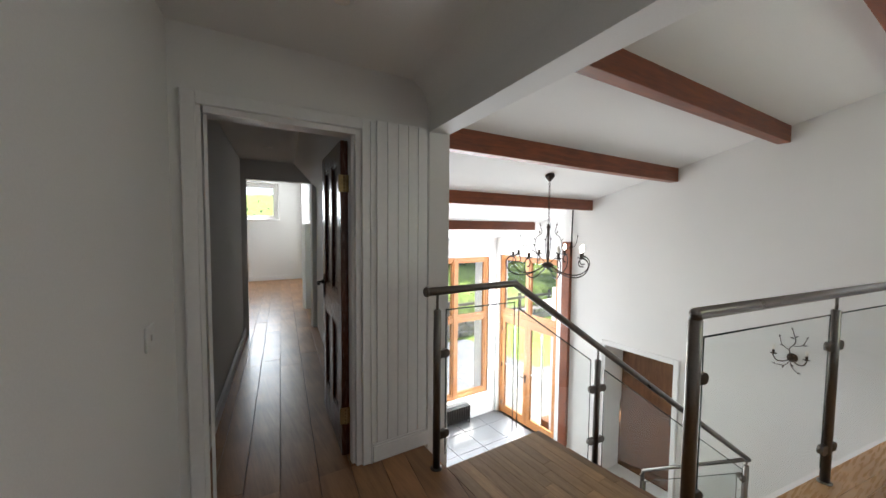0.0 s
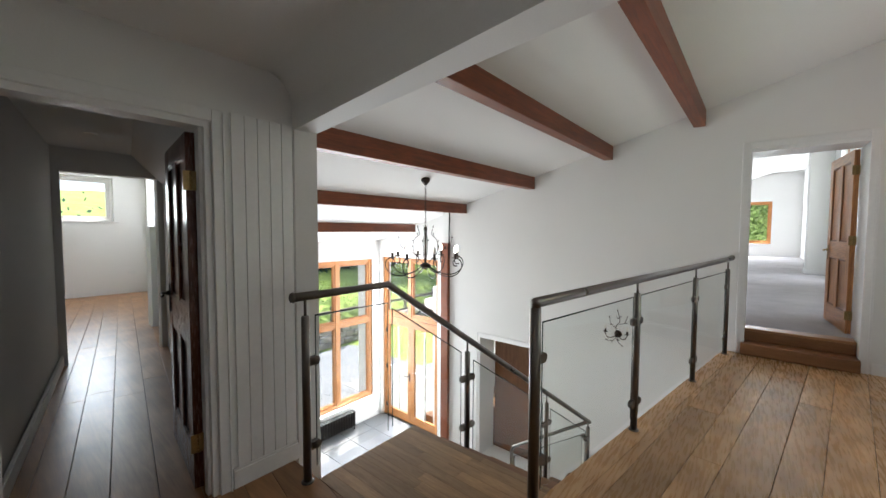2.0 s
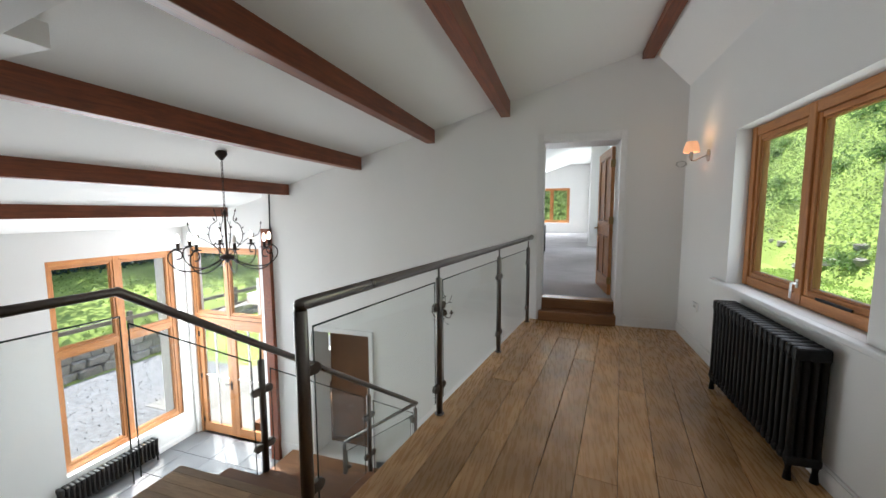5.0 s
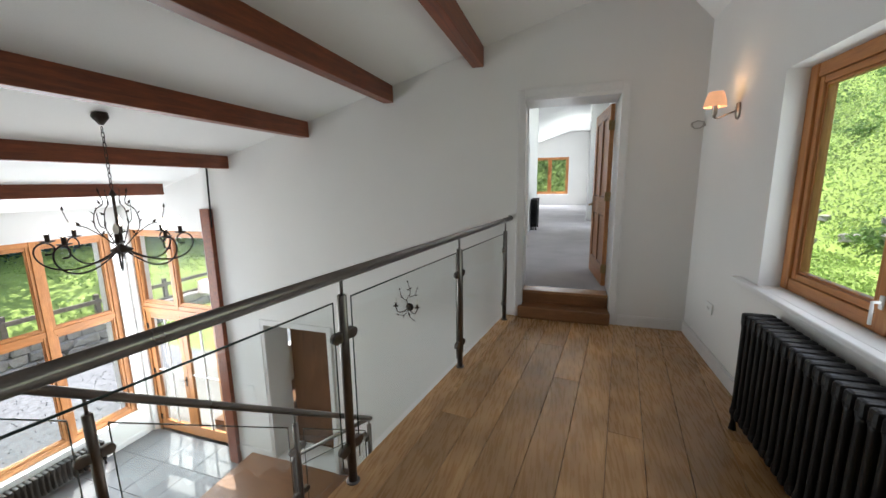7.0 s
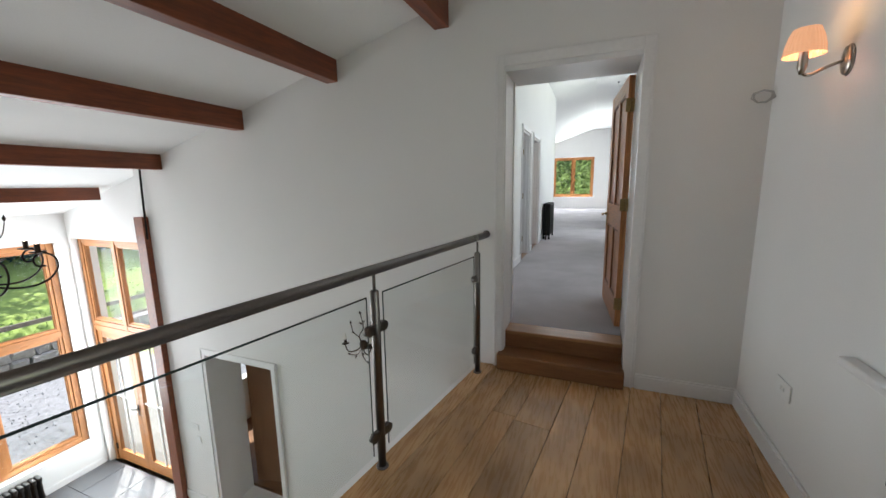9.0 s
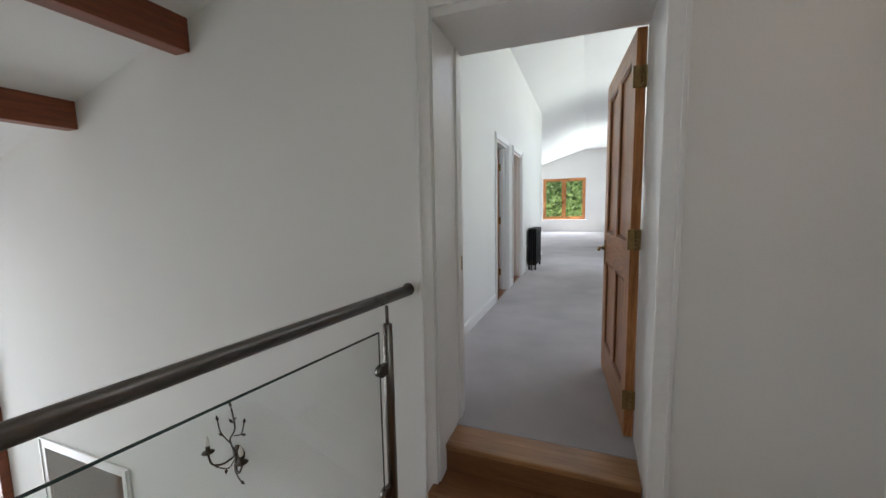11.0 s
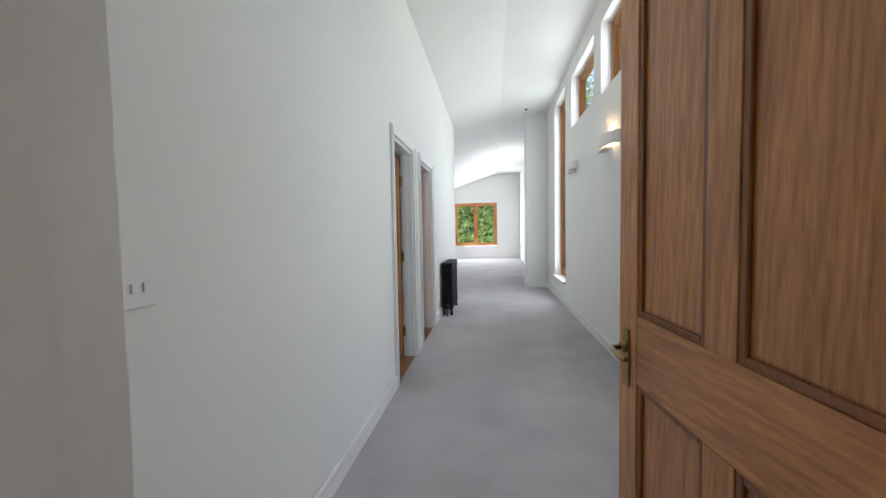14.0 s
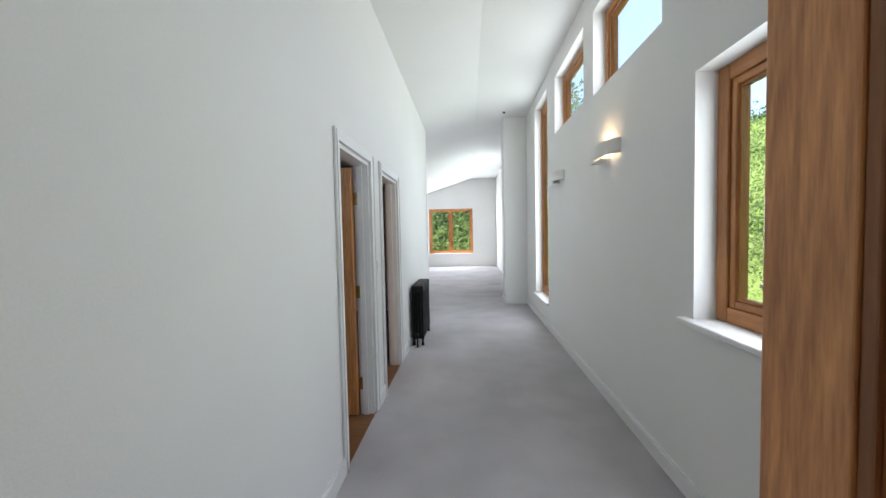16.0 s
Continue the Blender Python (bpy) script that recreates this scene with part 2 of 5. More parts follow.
# ---- helpers ----
def box_bm(x0, x1, y0, y1, z0, z1, bevel=0.0, bm=None):
    bm = bm or bmesh.new()
    r = bmesh.ops.create_cube(bm, size=1.0, matrix=Matrix.Translation(((x0 + x1) / 2, (y0 + y1) / 2, (z0 + z1) / 2)) @ Matrix.Diagonal((abs(x1 - x0), abs(y1 - y0), abs(z1 - z0), 1)))
    if bevel:
        es = {e for v in r["verts"] for e in v.link_edges}
        bmesh.ops.bevel(bm, geom=list(es), offset=bevel, segments=2, affect='EDGES', profile=0.5)
    return bm


def tube_bm(points, radius, sides=10, bm=None, caps=True, radii=None):
    """A round bar along points."""
    bm = bm or bmesh.new()
    pts = [Vector(p) for p in points]
    rings = []
    ref = None
    for i, p in enumerate(pts):
        d = (pts[min(i + 1, len(pts) - 1)] - pts[max(i - 1, 0)]).normalized()
        if ref is None:
            ref = d.orthogonal().normalized()
        ref = (ref - d * ref.dot(d)).normalized()
        side = d.cross(ref)
        r = radii[i] if radii else radius
        rings.append([bm.verts.new(p + (ref * math.cos(a) + side * math.sin(a)) * r) for a in [math.tau * k / sides for k in range(sides)]])
    for a, b in zip(rings, rings[1:]):
        for k in range(sides):
            f = bm.faces.new((a[k], a[(k + 1) % sides], b[(k + 1) % sides], b[k]))
            f.smooth = True
    if caps:
        bm.faces.new(rings[0][::-1])
        bm.faces.new(rings[-1])
    return bm


def lathe_bm(profile, sides=20, m=None, bm=None):
    """A turned shape about z from (radius, z) pairs."""
    bm = bm or bmesh.new()
    m = m or Matrix()
    rings = [[bm.verts.new(m @ Vector((max(r, 0.0004) * math.cos(math.tau * k / sides), max(r, 0.0004) * math.sin(math.tau * k / sides), z))) for k in range(sides)] for r, z in profile]
    for a, b in zip(rings, rings[1:]):
        for k in range(sides):
            f = bm.faces.new((a[k], a[(k + 1) % sides], b[(k + 1) % sides], b[k]))
            f.smooth = True
    bm.faces.new(rings[0][::-1])
    bm.faces.new(rings[-1])
    return bm


def mesh_of(name, bm, material):
    bmesh.ops.recalc_face_normals(bm, faces=bm.faces)
    me = bpy.data.meshes.new(name)
    bm.to_mesh(me)
    bm.free()
    me.materials.append(material)
    return me


def part(name, bm, material, parent=None, label="", m=None):
    me = mesh_of(name, bm, material) if isinstance(bm, bmesh.types.BMesh) else bm
    ob = new(name, me)
    if parent:
        ob.parent = parent
    if m is not None:
        ob.matrix_basis = m
    if label:
        ob["label"] = label
    return ob


def thing(name, label, category, m=None, group=""):
    ob = tagged(new(name), label, category, group)
    if m is not None:
        ob.matrix_basis = m
    return ob


def structure(name, bm, material, label="", m=None):
    return tagged(part(name, bm, material, None, label, m), kind="structure", category=name.split("_")[0])


def wall_bm(u0, u1, z0, z1, thick, holes=(), cuts=(), top=None):
    """A wall along x from u0 to u1, its face at y = 0 and its back at y = thick; holes are (u0, u1, z0, z1); top gives the height at u."""
    us = sorted({u0, u1, *cuts, *[h[0] for h in holes], *[h[1] for h in holes]})
    zs = sorted({z0, z1, *[h[2] for h in holes], *[h[3] for h in holes]})
    us, zs = [u for u in us if u0 <= u <= u1], [z for z in zs if z0 <= z <= z1]
    bm = bmesh.new()
    seen = {}

    def vert(i, j, k):
        if (i, j, k) not in seen:
            z = zs[j]
            if top and j == len(zs) - 1:
                z = top(us[i])
            seen[i, j, k] = bm.verts.new((us[i], thick * k, z))
        return seen[i, j, k]

    def solid(i, j):
        if not (0 <= i < len(us) - 1 and 0 <= j < len(zs) - 1):
            return False
        u, z = (us[i] + us[i + 1]) / 2, (zs[j] + zs[j + 1]) / 2
        return not any(h[0] < u < h[1] and h[2] < z < h[3] for h in holes)

    for i in range(len(us) - 1):
        for j in range(len(zs) - 1):
            if not solid(i, j):
                continue
            for k in (0, 1):
                bm.faces.new([vert(i, j, k), vert(i + 1, j, k), vert(i + 1, j + 1, k), vert(i, j + 1, k)])
            for (di, dj), (p, q) in {(-1, 0): ((0, 0), (0, 1)), (1, 0): ((1, 0), (1, 1)), (0, -1): ((0, 0), (1, 0)), (0, 1): ((0, 1), (1, 1))}.items():
                if not solid(i + di, j + dj):
                    bm.faces.new([vert(i + p[0], j + p[1], 0), vert(i + q[0], j + q[1], 0), vert(i + q[0], j + q[1], 1), vert(i + p[0], j + p[1], 1)])
    return bm


def slab_bm(corners, thick):
    """A flat or sloping slab: its corners and its thickness upwards."""
    bm = bmesh.new()
    a = [bm.verts.new(c) for c in corners]
    b = [bm.verts.new(Vector(c) + Vector((0, 0, thick))) for c in corners]
    bm.faces.new(a)
    bm.faces.new(b)
    for i in range(len(a)):
        j = (i + 1) % len(a)
        bm.faces.new((a[i], a[j], b[j], b[i]))
    return bm


def along_x(y, x=0.0):
    """Wall face at y looking towards -y, its back behind it."""
    return pose(x, y, 0)


E_WALL = lambda x: pose(x, 0, 0, 0, 0, -90)     # face looks to -x, u runs towards -y
W_WALL = lambda x: pose(x, 0, 0, 0, 0, 90)      # face looks to +x, u runs towards +y
SKEW = radians(8.8)


def hall_top(x):
    return 2.245 + 0.2746 * (x + 2.2) if x < 1.66 else 3.305 - 1.08 * (x - 1.66)


def room_top(x):
    return min(3.72 + 0.31 * (x - 0.07), 4.02)


def edge_x(y):
    """The gallery's open edge."""
    return -0.252 + 0.153 * (y - 2.48)


def rail_x(y):
    return -0.245 + 0.155 * (y - 2.26)


# ---- structure: hall and gallery ----
GABLE = wall_bm(-4.05, 2.4, -3.2, 3.4, 0.45, [(-3.17, -2.11, -2.68, -0.50), (0.43, 1.42, 0.0, 2.345)], cuts=(1.66,), top=lambda x: hall_top(min(x, 2.1)) + 0.16)
structure("wall_north", GABLE, PLASTER, "white painted gable wall with two doorways", along_x(6.105))
structure("wall_hall_side", wall_bm(-6.9, -4.05, -3.2, 2.0, 0.3, [(-6.04, -4.32, -2.9, 0.81)], top=lambda x: hall_top(x) + 0.06), PLASTER, "white wall round the glazed double doors", along_x(6.25))
structure("wall_west", wall_bm(2.0, 6.55, -3.2, 1.45, 0.23, [(4.25, 6.12, -2.43, 0.76)]), PLASTER, "white wall with the tall hall window", W_WALL(-6.1))
structure("wall_east", wall_bm(-6.105, 1.5, -0.4, 2.92, 0.21, [(-4.78, -3.22, 0.82, 2.095)]), PLASTER, "white gallery wall with a window", E_WALL(2.08))
R_SLOPE = slab_bm([(1.66, -1.4, hall_top(1.66)), (2.5, -1.4, hall_top(2.5)), (2.5, 6.11, hall_top(2.5)), (1.66, 6.11, hall_top(1.66))], 0.2)
structure("ceiling_east", R_SLOPE, CEIL, "white sloping ceiling")
structure("ceiling_hall", slab_bm([(-7.0, 2.47, hall_top(-7.0)), (1.66, 1.33, hall_top(1.66)), (1.66, 6.3, hall_top(1.66)), (-7.0, 6.3, hall_top(-7.0))], 0.2), CEIL, "white sloping ceiling over the hall")
# hall south wall, skewed, with the dropped beam over the landing
BULK = pose(-1.5, 1.88, 0, 0, 0, -7.5)
bm = wall_bm(-5.4, 3.75, -3.2, 3.6, -0.14, [(-0.04, 3.75, -3.2, 2.0)], cuts=(3.2,), top=lambda u: hall_top(min(-1.5 + u * 0.9914, 2.05)) + 0.05)
structure("wall_south", bm, PLASTER, "white wall with a dropped bulkhead beam over the landing", BULK)
structure("wall_under_gallery", wall_bm(2.48, 6.1, -3.2, -0.32, 0.2), PLASTER, "white wall under the gallery", pose(edge_x(0) + 0.03, 0, 0, 0, 0, 90 - 8.7))
structure("hall_subfloor", box_bm(-6.9, 0.6, 1.0, 6.7, -3.1, -2.9), GROUT, "grey mortar bed under the hall tiles")
structure("gallery_slab", slab_bm([(edge_x(2.3), 2.3, -0.3), (2.3, 2.3, -0.3), (2.3, 6.1, -0.3), (edge_x(6.1), 6.1, -0.3)], 0.275), TREAD, "oak-faced gallery floor edge")
structure("landing_slab", box_bm(-1.29, 2.3, -1.4, 2.3, -0.3, -0.025), TREAD, "oak-faced landing floor")
structure("landing_nosing", box_bm(-1.29, -0.24, 2.3, 2.47, -0.3, -0.025), TREAD, "oak-faced landing edge")
structure("corridor_slab", slab_bm([(-10.4, -0.5, -0.3), (-1.29, -0.5, -0.3), (-1.29, 1.70, -0.3), (-10.4, 2.9, -0.3)], 0.275), TREAD, "corridor sub-floor")
# landing ceiling and walls
structure("ceiling_landing", slab_bm([(-1.7, -1.4, 2.30), (2.2, -1.4, 2.30), (2.2, 1.30, 2.30), (-1.7, 1.82, 2.30)], 0.15), CEIL, "white landing ceiling")
bm = bmesh.new()
prof = [(0.16 * (1 - math.cos(a)), 0.16 * math.sin(a)) for a in [radians(6 * k) for k in range(16)]]
va = [[bm.verts.new((u, 0.002 + p[0], 2.302 - 0.16 + p[1])) for p in prof] for u in (-0.1, 3.75)]
vb = [bm.verts.new((u, 0.002, 2.31)) for u in (-0.1, 3.75)]
for k in range(len(prof) - 1):
    f = bm.faces.new((va[0][k], va[0][k + 1], va[1][k + 1], va[1][k]))
    f.smooth = True
structure("trim_cove", bm, CEIL, "rounded plaster cove", BULK @ pose(3.65, -0.142, 0, 0, 0, 180))
LW = pose(-1.576, 0.43, 0, 0, 0, -9.5)
structure("wall_landing_left", wall_bm(0.0, 3.95, -0.02, 2.35, -0.2), PLASTER, "white landing wall", LW)
structure("wall_behind", wall_bm(-3.0, 3.0, -0.1, 3.4, 0.2), PLASTER, "plain white wall", pose(2.0, -1.3, 0, 0, 0, 180))
DOORWALL = W_WALL(-1.576)
structure("wall_landing_door", wall_bm(0.3, 1.90, -0.02, 2.4, 0.12, [(0.53, 1.31, -0.02, 1.955)]), PLASTER, "white wall round the corridor door", DOORWALL)
# corridor
structure("wall_corridor_left", wall_bm(-3.3, 0.0, -0.02, 2.4, 0.12), PLASTER, "shaded white corridor wall", pose(-1.70, 0.44, 0, 0, 0, -9.3) @ pose(0, -0.12, 0))
structure("wall_corridor_right", wall_bm(-3.3, 0.0, -0.02, 2.4, 0.12), PLASTER, "white corridor wall", pose(-1.70, 1.36, 0, 0, 0, -9.3))
structure("ceiling_corridor", box_bm(-5.1, -1.70, 0.2, 2.3, 2.24, 2.36), CEIL, "white corridor ceiling")
bm = slab_bm([(-5.0, 1.62, 2.24), (-1.7, 1.05, 2.24), (-1.7, 1.48, 1.75), (-5.0, 2.08, 1.75)], 0.03)
structure("ceiling_coombe", bm, CEIL, "sloping part of the corridor ceiling")
structure("wall_corridor_end", wall_bm(0.6, 2.4, -0.02, 2.4, 0.12, [(1.02, 1.82, -0.02, 2.0)]), PLASTER, "white wall at the corridor's end", W_WALL(-4.85))
structure("wall_bedroom_far", wall_bm(-0.6, 4.2, -0.02, 3.0, 0.3, [(1.25, 2.23, 1.58, 2.5)]), PLASTER, "white bedroom wall with a window", W_WALL(-10.1))
structure("wall_bedroom_side", wall_bm(-5.5, 0.0, -0.02, 3.0, 0.12), PLASTER, "plain white wall", pose(-4.85, 2.1, 0, 0, 0, -7.5))
structure("wall_bedroom_side_south", wall_bm(4.85, 10.2, -0.02, 3.0, 0.15), PLASTER, "plain white wall", pose(0, -0.4, 0, 0, 0, 180))
structure("ceiling_bedroom", slab_bm([(-10.4, -0.6, 2.62), (-4.85, -0.6, 2.62), (-4.85, 2.2, 2.62), (-10.4, 2.95, 2.62)], 0.12), CEIL, "white bedroom ceiling")
# rooms past the low door
structure("floor_back_room", box_bm(-5.0, 0.0, 6.6, 10.0, -2.9, -2.69), TREAD, "brown wooden floor")
structure("wall_back_room", wall_bm(-5.0, 0.0, -2.9, 0.2, 0.15), PLASTER, "plain white wall", along_x(9.6))
structure("wall_back_room_east", wall_bm(-9.8, -6.6, -2.9, 0.2, 0.15), PLASTER, "plain white wall", E_WALL(-0.3))
# opening out of view, added to let daylight into this room
structure("wall_back_room_west", wall_bm(6.6, 9.8, -2.9, 0.2, 0.15, [(7.3, 8.9, -1.9, -0.5)]), PLASTER, "plain white wall with an unseen opening added for daylight", W_WALL(-4.6))
structure("ceiling_back_room", box_bm(-5.0, 0.0, 6.6, 10.0, -0.3, -0.1), CEIL, "plain ceiling")

# ---- structure: carpeted room ----
structure("floor_carpet", box_bm(-4.2, 2.1, 6.385, 23.1, 0.1, 0.28), CARPET, "worn grey carpet")
structure("wall_room_left", wall_bm(6.56, 14.15, 0.2, 3.71, 0.12, [(9.17, 9.90, 0.2, 2.33), (10.28, 11.03, 0.2, 2.33)]), PLASTER, "white wall with two doorways", W_WALL(0.07))
structure("wall_room_right", wall_bm(-23.1, -6.56, 0.2, 4.1, 0.21, [(-8.96, -7.90, 1.27, 2.555), (-10.54, -9.30, 2.99, 3.75), (-12.08, -10.83, 3.04, 3.78), (-13.60, -12.55, 0.67, 3.84), (-19.9, -17.5, 2.1, 3.6)]), PLASTER, "white wall with high and tall windows", E_WALL(2.04))
structure("wall_room_far", wall_bm(-4.3, 2.3, 0.2, 4.3, 0.35, [(-0.85, 1.05, 0.85, 2.77)], cuts=(0.98,), top=lambda x: room_top(x) + 0.1), PLASTER, "white end wall with a window", along_x(23.0))
structure("wall_room_wing", wall_bm(14.15, 23.0, 0.2, 3.0, 0.2), PLASTER, "plain white wall", W_WALL(-4.0))
structure("wall_room_wing_near", wall_bm(-0.068, 4.2, 0.2, 3.7, 0.2), PLASTER, "plain white wall", pose(0, 14.148, 0, 0, 0, 180))
structure("ceiling_room", slab_bm([(-4.3, 6.56, room_top(-4.3)), (1.038, 6.56, 4.02), (1.038, 23.4, 4.02), (-4.3, 23.4, room_top(-4.3))], 0.2), CEIL, "white sloping ceiling of the carpeted room")
structure("ceiling_room_flat", box_bm(1.038, 2.3, 6.56, 23.4, 4.02, 4.2), CEIL, "white level part of the room's ceiling")
structure("pillar", box_bm(1.59, 2.039, 14.54, 15.03, 0.28, 4.03, 0.004), PLASTER, "white square pier against the wall")
# out of view, added to stop light leaking over the gable's top
structure("wall_room_near", box_bm(0.071, 2.039, 6.556, 6.60, 2.36, 4.1), PLASTER, "unseen white wall added over the doorway against leaking light")
structure("closet_back", box_bm(-1.6, -1.5, 8.7, 13.9, 0.2, 2.7), PLASTER, "plain white wall")
structure("closet_floor", box_bm(-1.6, 0.072, 8.7, 13.9, 0.12, 0.2815), TREAD, "brown wooden floor")
structure("closet_ceiling", box_bm(-1.6, -0.052, 8.7, 13.9, 2.6, 2.7), CEIL, "plain ceiling")


def skirting(name, p, q, z, height=0.11):
    """A painted board along a wall's foot from p to q, standing to the left of the way."""
    p, q = Vector(p), Vector(q)
    d = q - p
    bm = box_bm(0, d.length, 0.001, 0.018, 0, height - 0.014)
    box_bm(0, d.length, 0.001, 0.012, height - 0.014, height, bm=bm)
    return structure(name, bm, GLOSS, "white painted skirting board", pose(p.x, p.y, z, 0, 0, math.degrees(math.atan2(d.y, d.x))))


for p, q, z in (((2.079, 6.104), (1.47, 6.104), 0), ((2.079, -1.2), (2.079, 6.09), 0), ((0.071, 9.10), (0.071, 6.57), 0.28), ((0.071, 10.21), (0.071, 9.97), 0.28), ((0.071, 14.14), (0.071, 11.10), 0.28),
                ((2.039, 6.57), (2.039, 14.54), 0.28), ((2.039, 14.539), (1.59, 14.539), 0.28), ((1.589, 14.54), (1.589, 15.03), 0.28), ((2.039, 15.04), (2.039, 22.99), 0.28), ((2.03, 22.999), (-4.0, 22.999), 0.28),
                ((-1.575, 1.90), (-1.575, 1.375), 0), ((-4.93, 0.985), (-1.72, 0.455), 0), ((-10.099, 3.8), (-10.099, -0.3), 0), ((-2.03, 6.104), (-1.3, 6.104), -2.66), ((-3.26, 6.104), (-3.89, 6.104), -2.68), ((-6.099, 6.2), (-6.099, 2.0), -2.9)):
    skirting("baseboard", p, q, z)


def casing(name, m, w, h, wide=0.075, depth=0.018):
    """Painted trim round a doorway; x runs across, the face looks to -y, the foot's left corner is the origin."""
    bm = box_bm(-wide, 0, -depth, -0.001, 0, h + wide, 0.004)
    box_bm(w, w + wide, -depth, -0.001, 0, h + wide, 0.004, bm)
    box_bm(0, w, -depth, -0.001, h, h + wide, 0.004, bm)
    for a, b in ((-wide + 0.012, -0.055), (w + 0.055, w + wide - 0.012)):
        box_bm(a, b, -depth - 0.008, -depth, 0, h + wide - 0.014, 0, bm)
    return structure(name, bm, GLOSS, "white painted door casing", m)


casing("trim_carpet_door", pose(0.485, 6.105, 0), 0.90, 2.335, 0.075)
casing("trim_low_door", pose(-3.17, 6.105, -2.68), 1.06, 2.18, 0.08)
casing("trim_corridor_door", DOORWALL @ pose(0.53, 0, 0), 0.78, 1.955, 0.06)
casing("trim_room_door", W_WALL(0.07) @ pose(9.17, 0, 0.28), 0.73, 2.05, 0.07)
casing("trim_room_door_far", W_WALL(0.07) @ pose(10.28, 0, 0.28), 0.75, 2.05, 0.07)


def lining(name, m, w, h, y0, y1, stop):
    """The painted frame inside a doorway, with a door stop at depth stop."""
    bm = box_bm(0.0005, 0.02, y0, y1, 0, h)
    box_bm(w - 0.03, w - 0.0005, y0, y1, 0, h, 0, bm)
    box_bm(0.03, w - 0.03, y0, y1, h - 0.03, h - 0.0005, 0, bm)
    box_bm(0.03, 0.045, stop - 0.04, stop, 0, h - 0.03, 0, bm)
    box_bm(w - 0.045, w - 0.03, stop - 0.04, stop, 0, h - 0.03, 0, bm)
    return structure(name, bm, GLOSS, "white painted door lining", m)


bm = slab_bm([(0.4305, 6.108, 0.0), (0.492, 6.108, 0.0), (0.478, 6.552, 0.0), (0.4305, 6.552, 0.0)], 2.30)
box_bm(1.386, 1.4195, 6.108, 6.552, 0, 2.30, 0, bm)
box_bm(0.4305, 1.4195, 6.108, 6.552, 2.301, 2.3445, 0, bm)
box_bm(0.455, 0.492, 6.43, 6.475, 0.285, 2.30, 0, bm)
structure("trim_lining_carpet_door", bm, GLOSS, "white painted door lining")
lining("trim_lining_corridor_door", DOORWALL @ pose(0.53, 0, 0), 0.78, 1.955, 0.004, 0.125, 0.08)
lining("trim_lining_room_door", W_WALL(0.07) @ pose(9.17, 0, 0.28), 0.73, 2.05, 0.004, 0.118, 0.09)
lining("trim_lining_room_door_far", W_WALL(0.07) @ pose(10.28, 0, 0.28), 0.75, 2.05, 0.004, 0.118, 0.09)

# ---- beams ----
for x, zb, wide in ((-4.85, 1.375, 0.12), (-3.555, 1.72, 0.12), (-2.22, 2.068, 0.12), (-1.055, 2.392, 0.12), (-0.012, 2.668, 0.12), (1.64, 3.20, 0.13)):
    zt = hall_top(x) + 0.03
    y0 = 1.88 - 0.1317 * (x + 1.5)
    bm = box_bm(-wide / 2, wide / 2, y0 + 0.002, 6.104, zb - zt, 0.0, 0.006)
    tagged(part("ceiling_beam", bm, BEAM, None, "", pose(x, 0, zt)), "red-brown stained timber beam under the sloping ceiling", "beam", "ceiling beams")
tagged(part("corner_post", box_bm(-0.085, 0.085, -0.07, 0.0, -2.9, 1.17, 0.006), BEAM, None, "", pose(-3.97, 6.104, 0)), "red-brown timber post on the wall's end", "post")
tagged(part("hanging_cable", tube_bm([(-3.885, 6.06, 0.9), (-3.88, 6.07, 1.4), (-3.885, 6.09, 1.84)], 0.012, 6), IRON), "black cable running down to the post", "cable")


